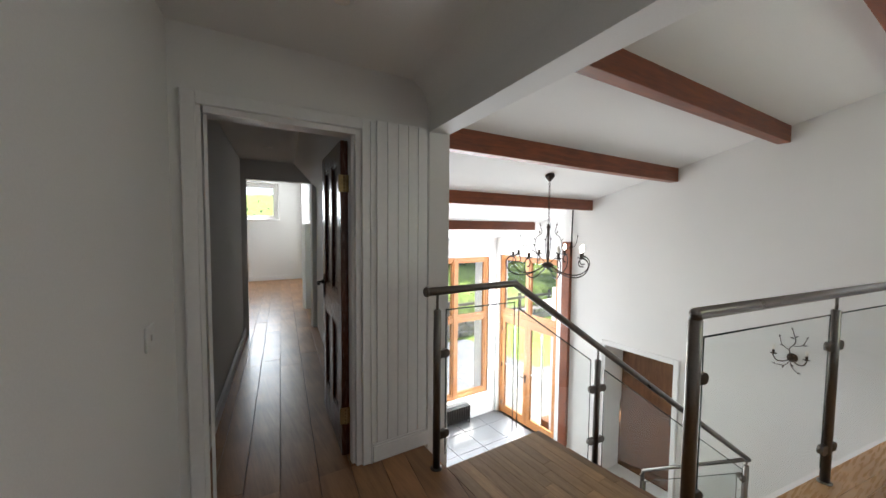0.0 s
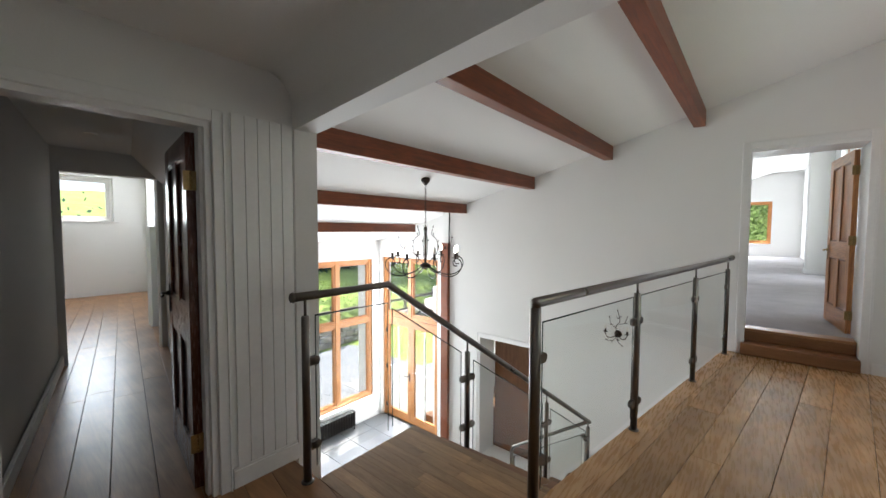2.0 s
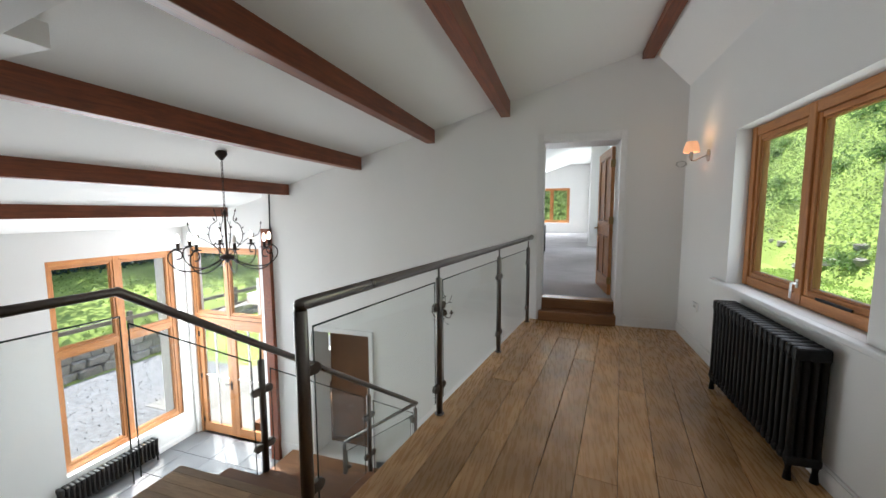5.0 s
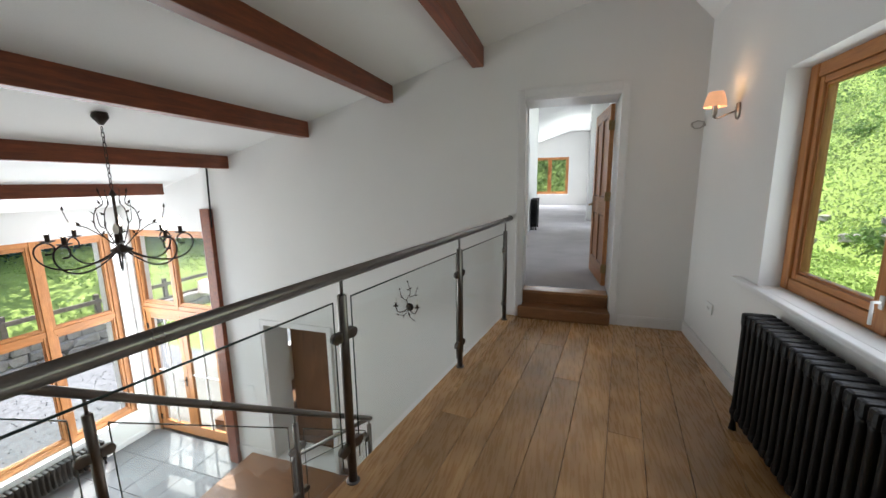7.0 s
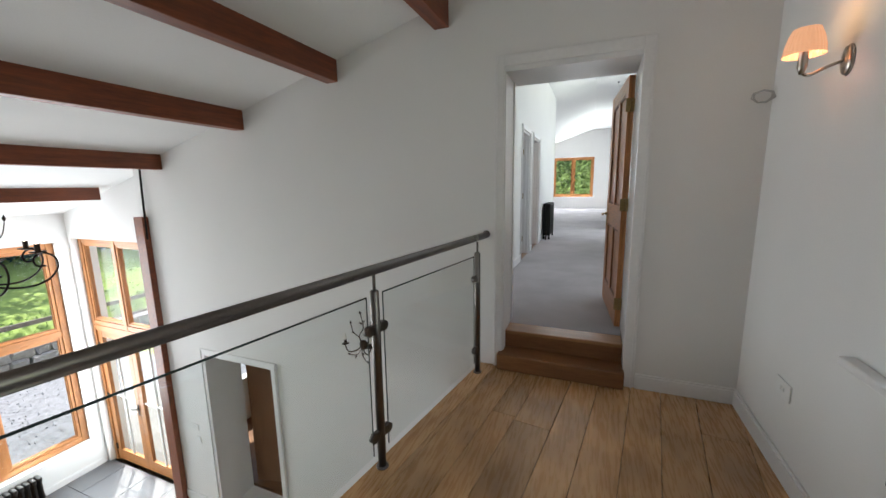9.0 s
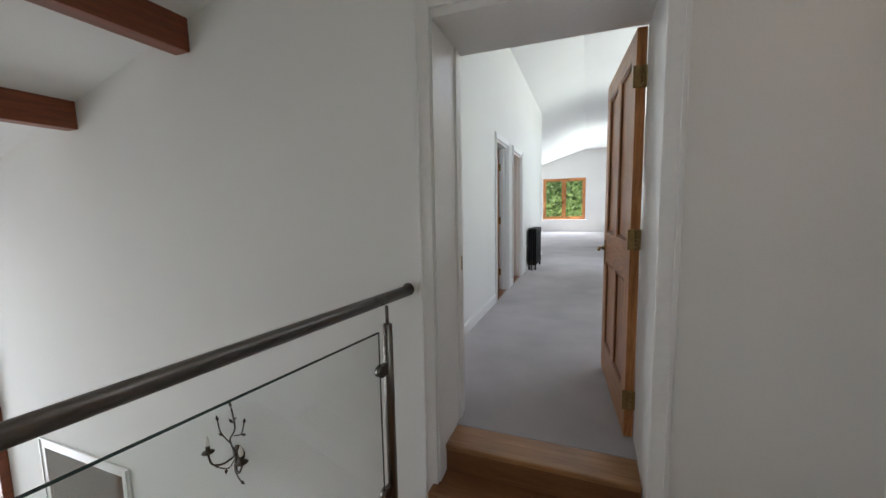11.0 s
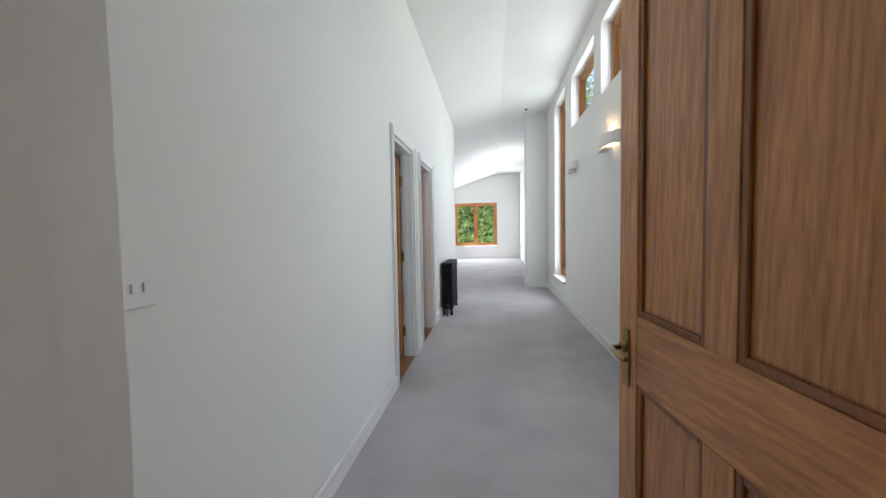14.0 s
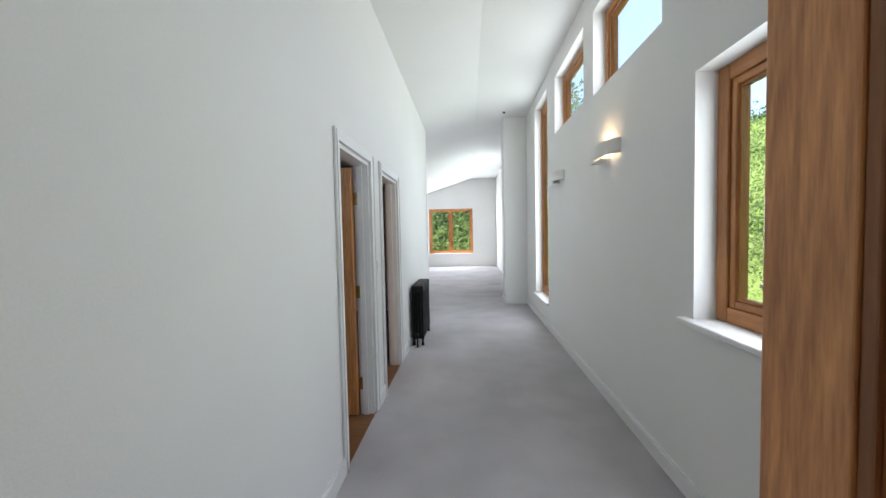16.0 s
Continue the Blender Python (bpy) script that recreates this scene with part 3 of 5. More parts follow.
# ---- windows ----
def window(name, label, m, w, h, posts=(), bars=(), member=0.07, depth=0.09, sill=0.0, ear=0.08, sash=0.038):
    """A timber window; x across, z up, the inside looks to -y; the origin is the foot's left corner."""
    top = tagged(new(name), label, "window", kind="structure")
    top.matrix_basis = m
    xs = [0.0, *posts, w]
    zs = [0.0, *bars, h]
    for x in xs:
        a = x if x == 0.0 else (x - member if x == w else x - member / 2)
        part("window_frame", box_bm(a + 0.0005, a + member - 0.0005, 0, depth, 0.001, h - 0.001, 0.006), PINE, top)
    for z in zs:
        a = z if z == 0.0 else (z - member if z == h else z - member / 2)
        for i in range(len(xs) - 1):
            l = xs[i] + (member if i == 0 else member / 2)
            r = xs[i + 1] - (member if i == len(xs) - 2 else member / 2)
            part("window_rail", box_bm(l, r, 0.004, depth - 0.004, a + 0.001, a + member - 0.001, 0.006), PINE_H, top)
    for i in range(len(xs) - 1):
        l = xs[i] + (member if i == 0 else member / 2)
        r = xs[i + 1] - (member if i == len(xs) - 2 else member / 2)
        for j in range(len(zs) - 1):
            b = zs[j] + (member if j == 0 else member / 2)
            t = zs[j + 1] - (member if j == len(zs) - 2 else member / 2)
            bm = box_bm(l + 0.0005, l + sash, 0.014, depth - 0.008, b, t, 0.005)
            box_bm(r - sash, r - 0.0005, 0.014, depth - 0.008, b, t, 0.005, bm)
            part("sash_stile", bm, PINE, top)
            bm = box_bm(l + sash, r - sash, 0.016, depth - 0.010, b + 0.0005, b + sash, 0.005)
            box_bm(l + sash, r - sash, 0.016, depth - 0.010, t - sash, t - 0.0005, 0.005, bm)
            part("sash_rail", bm, PINE_H, top)
            l, r, b, t = l + sash, r - sash, b + sash, t - sash
            bm = box_bm(l, l + 0.014, 0.028, 0.062, b, t, 0.003)
            box_bm(r - 0.014, r, 0.028, 0.062, b, t, 0.003, bm)
            box_bm(l + 0.014, r - 0.014, 0.028, 0.062, b, b + 0.014, 0.003, bm)
            box_bm(l + 0.014, r - 0.014, 0.028, 0.062, t - 0.014, t, 0.003, bm)
            part("glazing_bead", bm, PINE, top)
            pane = part("pane", box_bm(l + 0.013, r - 0.013, 0.042, 0.048, b + 0.013, t - 0.013), GLASS, top)
            pane.visible_shadow = False
            l, r = l - sash, r + sash
    if sill:
        part("window_sill", box_bm(-ear, w + ear, -sill - 0.05, 0.0, -0.035, -0.001, 0.008), GLOSS, top, "white painted sill board")
    return top


window("window_1", "tall orange-brown timber hall window in four lights", W_WALL(-6.1) @ pose(4.25, 0.12, -2.43), 1.87, 3.19, (0.935,), (1.81,), 0.085, 0.1)
window("window_2", "orange-brown timber window over the glazed doors", pose(-6.04, 6.33, -0.55), 1.72, 1.36, (0.86,), (), 0.075)
window("window_3", "orange-brown timber gallery window with two lights", E_WALL(2.08) @ pose(-4.78, 0.11, 0.82), 1.56, 1.275, (0.775,), (), 0.075, 0.09, 0.11, 0.26)
window("window_4", "tall orange-brown timber casement window", E_WALL(2.04) @ pose(-8.96, 0.11, 1.27), 1.06, 1.285, (), (), 0.08, 0.09, 0.11)
window("window_5", "small high timber window", E_WALL(2.04) @ pose(-10.54, 0.11, 2.99), 1.24, 0.76, (), (), 0.065)
window("window_6", "small high timber window", E_WALL(2.04) @ pose(-12.08, 0.11, 3.04), 1.25, 0.74, (), (), 0.065)
window("window_7", "tall narrow floor-to-ceiling timber window", E_WALL(2.04) @ pose(-13.6, 0.11, 0.67), 1.05, 3.17, (), (), 0.08, 0.09, 0.11, 0.02)
window("window_8", "orange-brown timber window with two lights", pose(-0.85, 23.12, 0.85), 1.90, 1.92, (0.95,), (), 0.09, 0.09, 0.1)
window("window_9", "far side window of the carpeted room", E_WALL(2.04) @ pose(-19.9, 0.11, 2.1), 2.4, 1.5, (1.2,), (), 0.07)
window("window_10", "white-revealed bedroom window", W_WALL(-10.1) @ pose(1.25, 0.15, 1.58), 0.98, 0.92, (), (), 0.05, 0.09, 0.12)


def casement_handle(parent, m):
    """A small lever catch on a window's post, with its plate."""
    bm = box_bm(-0.012, 0.012, -0.008, 0.0, -0.03, 0.03, 0.003)
    tube_bm([(0, -0.006, 0.0), (0, -0.035, 0.0), (0.01, -0.04, -0.02), (0.012, -0.04, -0.095)], 0.007, 8, bm)
    return part("window_handle", bm, PLASTIC, parent, "small pale casement handle", m)


for ob in [o for o in scene.objects if o.parent and o.parent.name == "window_10" and not o.name.startswith("pane")]:
    ob.data.materials[0] = GLOSS
for ob in [o for o in scene.objects if o.name == "window_3"]:
    casement_handle(ob, pose(0.775, 0.0, 0.14))
    part("window_stay", box_bm(0.98, 1.28, -0.012, 0.0, 0.075, 0.092, 0.003), IRON, ob, "black casement stay")
    part("window_seal", box_bm(0.815, 1.44, 0.0415, 0.0495, 0.11, 0.122), IRON, ob)

# ---- doors ----
def lever(parent, m, material, name="door_handle"):
    """A lever on a long back plate; the plate lies on y = 0 and stands out to -y."""
    bm = box_bm(-0.02, 0.02, -0.006, 0, -0.09, 0.09, 0.004)
    tube_bm([(0, -0.004, 0.03), (0, -0.045, 0.03), (0.03, -0.052, 0.03), (0.075, -0.052, 0.022), (0.11, -0.05, 0.03)], 0.008, 8, bm)
    lathe_bm([(0.016, -0.012), (0.016, 0.012)], 12, pose(0, -0.008, 0.03, 90), bm)
    return part(name, bm, material, parent, "lever handle on a long plate", m)


def hinge(parent, m, material):
    bm = box_bm(-0.035, 0.035, -0.003, 0.001, -0.05, 0.05, 0.001)
    for k in range(5):
        lathe_bm([(0.0065, -0.05 + 0.02 * k + 0.001), (0.0065, -0.032 + 0.02 * k)], 10, pose(0.0, -0.006, 0), bm)
    for x in (-0.022, 0.022):
        for z in (-0.034, -0.012, 0.012, 0.034):
            lathe_bm([(0.0045, 0), (0.0045, 0.0012)], 8, pose(x, -0.003, z, 90), bm)
    return part("hinge", bm, material, parent, "brass butt hinge", m)


def panel_door(label, m, w, h, vert_mat, rail_mat, edge_mat, metal, lever_side=1, thick=0.044, rails=((0.0, 0.22), (0.78, 0.98)), hinges=(), hz=0.95):
    """A four-panel door hung at x = 0, opening leaf along +x, thickness along y."""
    top = thing("door", label, "door", m)
    st = 0.115
    for x in (0, w - st):
        part("stile", box_bm(x, x + st, 0, thick, 0, h, 0.003), vert_mat, top)
    mid = (w - 0.09) / 2
    rows = [*rails, (h - 0.115, h)]
    for a, b in rows:
        part("rail", box_bm(st, w - st, 0.0008, thick - 0.0008, a + (0.0005 if a else 0), b, 0.002), rail_mat, top)
    for (a0, a), (b, b0) in zip(rows, rows[1:]):
        part("muntin", box_bm(mid, mid + 0.09, 0.001, thick - 0.001, a, b, 0.002), vert_mat, top)
        for l, r in ((st, mid), (mid + 0.09, w - st)):
            part("panel", box_bm(l, r, 0.014, thick - 0.014, a, b), vert_mat, top)
            bm = bmesh.new()
            for y0, y1 in ((0.004, 0.0135), (thick - 0.0135, thick - 0.004)):
                box_bm(l, l + 0.018, y0, y1, a, b, 0.003, bm)
                box_bm(r - 0.018, r, y0, y1, a, b, 0.003, bm)
                box_bm(l + 0.018, r - 0.018, y0, y1, a, a + 0.018, 0.003, bm)
                box_bm(l + 0.018, r - 0.018, y0, y1, b - 0.018, b, 0.003, bm)
            part("moulding", bm, edge_mat, top)
    for y, flip in ((0, 0), (thick, 180)):
        lever(top, pose(w - 0.055, y, hz, 0, 0, flip) @ Matrix.Diagonal((-1 if not flip else 1, 1, 1, 1)), metal)
    for z in hinges:
        hinge(top, pose(-0.004, thick / 2, z, 0, 0, -90), BRASS)
    return top


panel_door("varnished oak four-panel door, standing open into the carpeted room", pose(1.382, 6.548, 0.292, 0, 0, 95), 0.91, 2.0, OAK_V, OAK_H, OAK_EDGE, BRASS, rails=((0.0, 0.22), (0.80, 1.0)), hinges=(0.2, 1.02, 1.78), hz=0.86)
panel_door("dark mahogany four-panel door standing open into the corridor", pose(-1.70, 1.275, 0.012, 0, 0, 173), 0.74, 1.90, DARKWOOD, DARKWOOD, DARKWOOD, IRON, hinges=(0.25, 1.65))
top = thing("door", "plain brown veneered door standing ajar past the low doorway", "door", pose(-3.2, 6.65, -2.67, 0, 0, 14))
part("leaf", box_bm(0, 0.82, 0, 0.04, 0, 2.1, 0.004), BROWN_DOOR, top)
lever(top, pose(0.76, 0, 1.0) @ Matrix.Diagonal((-1, 1, 1, 1)), STEEL)
for y, ang in ((9.86, 180 - 6), (10.32, 180 - 70)):
    top = thing("door", "varnished oak door of a side room, hinged in the white frame", "door", pose(-0.055, y, 0.29, 0, 0, ang), "side-room doors")
    part("leaf", box_bm(0, 0.67, 0, 0.04, 0, 1.99, 0.003), OAK_V, top)
    lever(top, pose(0.61, 0.04, 0.95, 0, 0, 180), IRON)
    for z in (0.25, 1.0, 1.75):
        hinge(top, pose(0.0, -0.002, z), BRASS)
structure("strike_plate", box_bm(0.47, 0.4815, 6.505, 6.53, 1.13, 1.21), BRASS, "small brass strike plate on the door frame")

# glazed double doors
top = tagged(new("door_1"), "orange-brown timber glazed double doors with lead bars", "door", kind="structure")
top.matrix_basis = pose(-6.04, 6.33, -2.9)
for a in (0.0, 1.66):
    part("door_frame", box_bm(a + 0.0005, a + 0.06, 0, 0.1, 0, 2.34, 0.005), PINE, top)
part("door_frame", box_bm(0.06, 1.66, 0.003, 0.097, 2.26, 2.345, 0.005), PINE_H, top)
for a in (0.062, 0.862):
    leaf = part("door_leaf", box_bm(a, a + 0.1, 0.02, 0.075, 0.02, 2.255, 0.004), PINE, top)
    part("leaf_stile", box_bm(a + 0.696, a + 0.796, 0.02, 0.075, 0.02, 2.255, 0.004), PINE, top)
    part("leaf_rail", box_bm(a + 0.1, a + 0.696, 0.022, 0.073, 0.02, 0.2, 0.004), PINE_H, top)
    part("leaf_rail", box_bm(a + 0.1, a + 0.696, 0.022, 0.073, 2.15, 2.255, 0.004), PINE_H, top)
    part("glazing_bar", box_bm(a + 0.386, a + 0.41, 0.03, 0.062, 0.2, 2.15, 0.003), PLASTIC, top, "pale glazing bar")
    part("glazing_bar", box_bm(a + 0.1, a + 0.696, 0.033, 0.06, 1.17, 1.19, 0.002), PLASTIC, top, "pale glazing bar")
    p = part("pane", box_bm(a + 0.1, a + 0.696, 0.044, 0.05, 0.2, 2.15), GLASS, top)
    p.visible_shadow = False
lever(top, pose(0.82, 0.02, 1.05) @ Matrix.Diagonal((-1, 1, 1, 1)), IRON)
for z in (0.25, 1.15, 2.0):
    hinge(top, pose(0.062, 0.018, z), IRON)

# ---- stairs ----
def stair_left(y):
    return -1.30 + 0.15 * (y - 2.4)


stairs = tagged(new("staircase"), "oak stairs turning down from the landing to the hall", "stairs", kind="structure")
for k in range(1, 10):
    y, z = 2.48 + 0.278 * (k - 1), -0.19 * k
    part("tread", slab_bm([(stair_left(y), y - 0.02, z - 0.035), (edge_x(y) - 0.03, y - 0.02, z - 0.035), (edge_x(y) - 0.0, y + 0.28, z - 0.035), (stair_left(y + 0.28), y + 0.28, z - 0.035)], 0.035), TREAD, stairs)
    part("riser", slab_bm([(stair_left(y), y - 0.0, z), (edge_x(y) - 0.03, y, z), (edge_x(y) - 0.03, y - 0.018, z), (stair_left(y), y - 0.018, z)], 0.15), TREAD, stairs)
part("landing_board", slab_bm([(-0.94, 4.99, -1.945), (0.12, 4.99, -1.945), (0.22, 6.10, -1.945), (-0.94, 6.10, -1.945)], 0.045), TREAD, stairs)
part("stair_string", slab_bm([(-1.32, 2.46, -0.34), (-1.285, 2.46, -0.34), (-0.90, 4.99, -2.2), (-0.935, 4.99, -2.2)], 0.32), TREAD, stairs)
for k in range(1, 5):
    x, z = -0.94 - 0.28 * (k - 1), -1.9 - 0.19 * k
    part("tread", box_bm(x - 0.3, x + 0.02, 5.10, 6.10, z - 0.035, z, 0.006), TREAD, stairs)
    part("riser", box_bm(x - 0.002, x + 0.016, 5.10, 6.10, z, z + 0.155), TREAD, stairs)
part("bottom_platform", box_bm(-3.64, -2.06, 5.16, 6.10, -2.89, -2.66, 0.01), TREAD, stairs)
part("stair_underside", box_bm(-2.0, -0.97, 5.14, 6.10, -2.89, -2.68), PLASTER, stairs)

steps = tagged(new("door_steps"), "two varnished wooden steps up to the carpeted room", "steps", kind="structure")
part("step", box_bm(0.455, 1.395, 6.02, 6.30, 0.002, 0.135, 0.012), TREAD, steps)
part("step", box_bm(0.487, 1.384, 6.20, 6.40, 0.135, 0.252, 0.006), TREAD, steps)
part("threshold", box_bm(0.487, 1.384, 6.19, 6.384, 0.252, 0.281, 0.008), PLANK_X, steps, "pale oak threshold board")


# ---- railings ----
def rail_post(parent, p, top, foot=0.0, r=0.0225, clamps=((0.25, 0.72)), sides=((0, 1), (0, -1)), stem=0.08):
    """A steel tube with glass clamps on both sides; sides are ways in the plan."""
    post = part("post", lathe_bm([(r, 0), (r, top - 0.006), (r - 0.006, top)], 16), STEEL, parent, "", pose(p[0], p[1], foot))
    if stem:
        part("stem", lathe_bm([(0.008, top - 0.01), (0.008, top + stem)], 10), STEEL, post)
    part("base_collar", lathe_bm([(r + 0.012, 0.001), (r + 0.012, 0.006), (r + 0.002, 0.010)], 16), STEEL, post)
    for h in clamps:
        for sx, sy in sides:
            a = math.degrees(math.atan2(sy, sx))
            bm = box_bm(r - 0.006, r + 0.032, -0.014, 0.014, h - 0.026, h + 0.026, 0.006)
            lathe_bm([(0.026, -0.014), (0.026, 0.014)], 18, pose(r + 0.032, 0, h, 90), bm)
            part("clamp", bm, STEEL_D, post, "rounded steel glass clamp", pose(0, 0, 0, 0, 0, a))
    return post


def glass_panel(parent, corners, thick=0.01):
    """A sheet of toughened glass with four corners."""
    c = [Vector(p) for p in corners]
    n = (c[1] - c[0]).cross(c[3] - c[0]).normalized() * thick / 2
    bm = bmesh.new()
    a, b = [bm.verts.new(p - n) for p in c], [bm.verts.new(p + n) for p in c]
    bm.faces.new(a)
    bm.faces.new(b)
    for i in range(4):
        bm.faces.new((a[i], a[(i + 1) % 4], b[(i + 1) % 4], b[i]))
    ob = part("glass_panel", bm, GLASS_R, parent, "clear toughened glass")
    ob.visible_shadow = False
    e = part("glass_edge", tube_bm([c[3], c[2]], 0.0045, 5), GLASS_EDGE, ob)
    for p, q in ((0, 3), (1, 2)):
        part("glass_edge", tube_bm([c[p], c[q]], 0.0035, 5), GLASS_EDGE, ob)
    return ob


def handrail(parent, pts, r=0.024):
    bm = tube_bm(pts, r, 14)
    for p in pts[1:-1]:
        bmesh.ops.create_uvsphere(bm, u_segments=14, v_segments=8, radius=r, matrix=Matrix.Translation(p))
    return part("handrail", bm, STEEL, parent, "satin steel tube handrail")


rail = thing("gallery_railing", "brushed steel and glass railing along the gallery's edge", "railing")
D = (math.sin(SKEW), math.cos(SKEW))
ZR = 1.09
handrail(rail, [(rail_x(2.26), 2.26, 1.04), (rail_x(2.26), 2.26, 1.06), (rail_x(6.097), 6.097, ZR + 0.005)], 0.026)
part("end_flange", lathe_bm([(0.03, -0.003), (0.03, 0.003)], 16, pose(rail_x(6.09), 6.098, ZR + 0.01, 90)), STEEL_D, rail)
ys = (2.26, 3.45, 4.76, 5.93)
rail_post(rail, (rail_x(2.26), 2.26), 1.06, -0.02, 0.027, (0.28, 0.80), (D,), 0)
for y in ys[1:3]:
    rail_post(rail, (rail_x(y), y), 0.98, 0.0, 0.0225, (0.2, 0.78), (D, (-D[0], -D[1])))
rail_post(rail, (rail_x(5.93), 5.93), 0.98, 0.0, 0.0225, (0.2, 0.78), ((-D[0], -D[1]),))
for a, b in zip(ys, ys[1:]):
    p, q = a + 0.06, b - 0.06
    glass_panel(rail, [(rail_x(p), p, 0.10), (rail_x(q), q, 0.10), (rail_x(q), q, 0.955), (rail_x(p), p, 0.955)])

srail = thing("stair_railing", "brushed steel and glass railing down the stairs", "railing")


def stair_rail(y):
    """Plan and height of the stair handrail."""
    k = (y - 2.27) / (5.08 - 2.27)
    return Vector((-1.32 + 0.42 * k, y, 1.04 - 1.92 * k))


handrail(srail, [(-1.325, 1.60, 1.045), (-1.325, 2.27, 1.045), stair_rail(5.08)])
part("end_cap", lathe_bm([(0.024, -0.004), (0.030, 0.0), (0.024, 0.012)], 16, pose(-1.325, 1.60, 1.045, 90)), STEEL_D, srail)
rail_post(srail, (-1.316, 1.665), 0.94, 0.0, 0.0225, (0.2, 0.68), ((0, 1),), 0.09)
for y, sd in ((3.02, ((0.15, 1), (-0.15, -1))), (4.17, ((0.15, 1), (-0.15, -1)))):
    p = stair_rail(y)
    rail_post(srail, (p.x, p.y), 0.90, p.z - 1.0, 0.0225, (0.28, 0.68), sd)
p = stair_rail(5.05)
rail_post(srail, (p.x, p.y), 0.93, p.z - 1.0, 0.0225, (0.28, 0.8), ((-0.15, -1), (-1, 0)))
glass_panel(srail, [(-1.325, 1.73, 0.06), (-1.325, 2.27, 0.04), (-1.325, 2.27, 0.92), (-1.325, 1.73, 0.93)])
for a, b in ((2.30, 2.95), (3.09, 4.10), (4.24, 4.99)):
    p, q = stair_rail(a), stair_rail(b)
    lo, hi = Vector((0, 0, -0.96)), Vector((0, 0, -0.14))
    glass_panel(srail, [p + lo, q + lo, q + hi, p + hi])
lrail = thing("lower_stair_railing", "short steel and glass railing on the lowest flight", "railing")
handrail(lrail, [(-0.93, 5.10, -0.90), (-1.96, 5.15, -1.62), (-1.985, 5.15, -1.70), (-1.985, 5.15, -2.3)], 0.02)
glass_panel(lrail, [(-1.0, 5.12, -1.85), (-1.93, 5.14, -2.5), (-1.93, 5.14, -1.74), (-1.0, 5.12, -1.09)])
rail_post(lrail, (-1.96, 5.15), 0.9, -2.66, 0.02, (0.25, 0.7), ((1, 0),), 0.1)


# ---- radiators ----
def radiator(label, m, sections, height, depth, pitch=0.06, feet=True):
    """A cast-iron column radiator along x, its back at y = 0, standing out to -y."""
    top = thing("radiator", label, "radiator", m)
    bm = bmesh.new()
    cols = 4
    for c in range(cols):
        y = -depth * (c + 0.5) / cols
        tube_bm([(0, y, 0.11), (0, y, 0.16), (0, y, height - 0.1), (0, y, height - 0.06)], 0.0, 8, bm, True, [0.024, 0.0175, 0.0175, 0.024])
    for z0, z1 in ((0.085, 0.14), (height - 0.085, height - 0.012)):
        box_bm(-pitch * 0.42, pitch * 0.42, -depth, 0, z0, z1, 0.016, bm)
    lathe_bm([(0.022, -pitch / 2), (0.022, pitch / 2)], 10, pose(0, -depth / 2, height - 0.06, 0, 90), bm)
    lathe_bm([(0.022, -pitch / 2), (0.022, pitch / 2)], 10, pose(0, -depth / 2, 0.115, 0, 90), bm)
    me = mesh_of("section", bm, IRON)
    for i in range(sections):
        sec = part("section", me, IRON, top, "", pose((i + 0.5) * pitch, 0, 0))
    fm = mesh_of("foot", tube_bm([(0, 0, 0.11), (0, 0, 0.06), (0, 0, 0.0)], 0, 8, None, True, [0.02, 0.013, 0.021]), IRON)
    for i in (0, sections - 1):
        for y in (-0.022, -depth + 0.022):
            part("foot", fm, IRON, top, "", pose((i + 0.5) * pitch, y, 0))
    bm = tube_bm([(-0.01, -depth / 2, 0.115), (-0.06, -depth / 2, 0.115), (-0.075, -depth / 2, 0.10), (-0.075, -depth / 2, 0.0)], 0.011, 8)
    lathe_bm([(0.02, 0), (0.024, 0.03), (0.018, 0.06)], 12, pose(-0.075, -depth / 2, 0.125), bm)
    part("valve", bm, BRONZE, top, "bronze valve and pipe")
    return top


radiator("black cast-iron column radiator under the gallery window", E_WALL(2.055) @ pose(-4.50, 0, 0.0), 19, 0.74, 0.16, 0.06)
radiator("black cast-iron column radiator in the carpeted room", pose(0.098, 11.72, 0.28, 0, 0, 90), 13, 0.80, 0.16, 0.06)
radiator("low black cast-iron radiator under the hall window", W_WALL(-6.075) @ pose(4.08, 0, -2.898), 22, 0.42, 0.14, 0.062)


# ---- chandelier and lamps ----
def leaf_bm(bm, p, d, size):
    """A thin pointed iron leaf at p along d."""
    d = Vector(d).normalized()
    s = d.orthogonal().normalized()
    n = d.cross(s)
    p = Vector(p)
    base, tip = bm.verts.new(p), bm.verts.new(p + d * size)
    l, r = bm.verts.new(p + d * size * 0.45 + s * size * 0.22), bm.verts.new(p + d * size * 0.45 - s * size * 0.22)
    u, w = bm.verts.new(p + d * size * 0.45 + n * size * 0.08), bm.verts.new(p + d * size * 0.45 - n * size * 0.08)
    for a, b in ((l, u), (u, r), (r, w), (w, l)):
        bm.faces.new((base, a, b))
        bm.faces.new((tip, b, a))


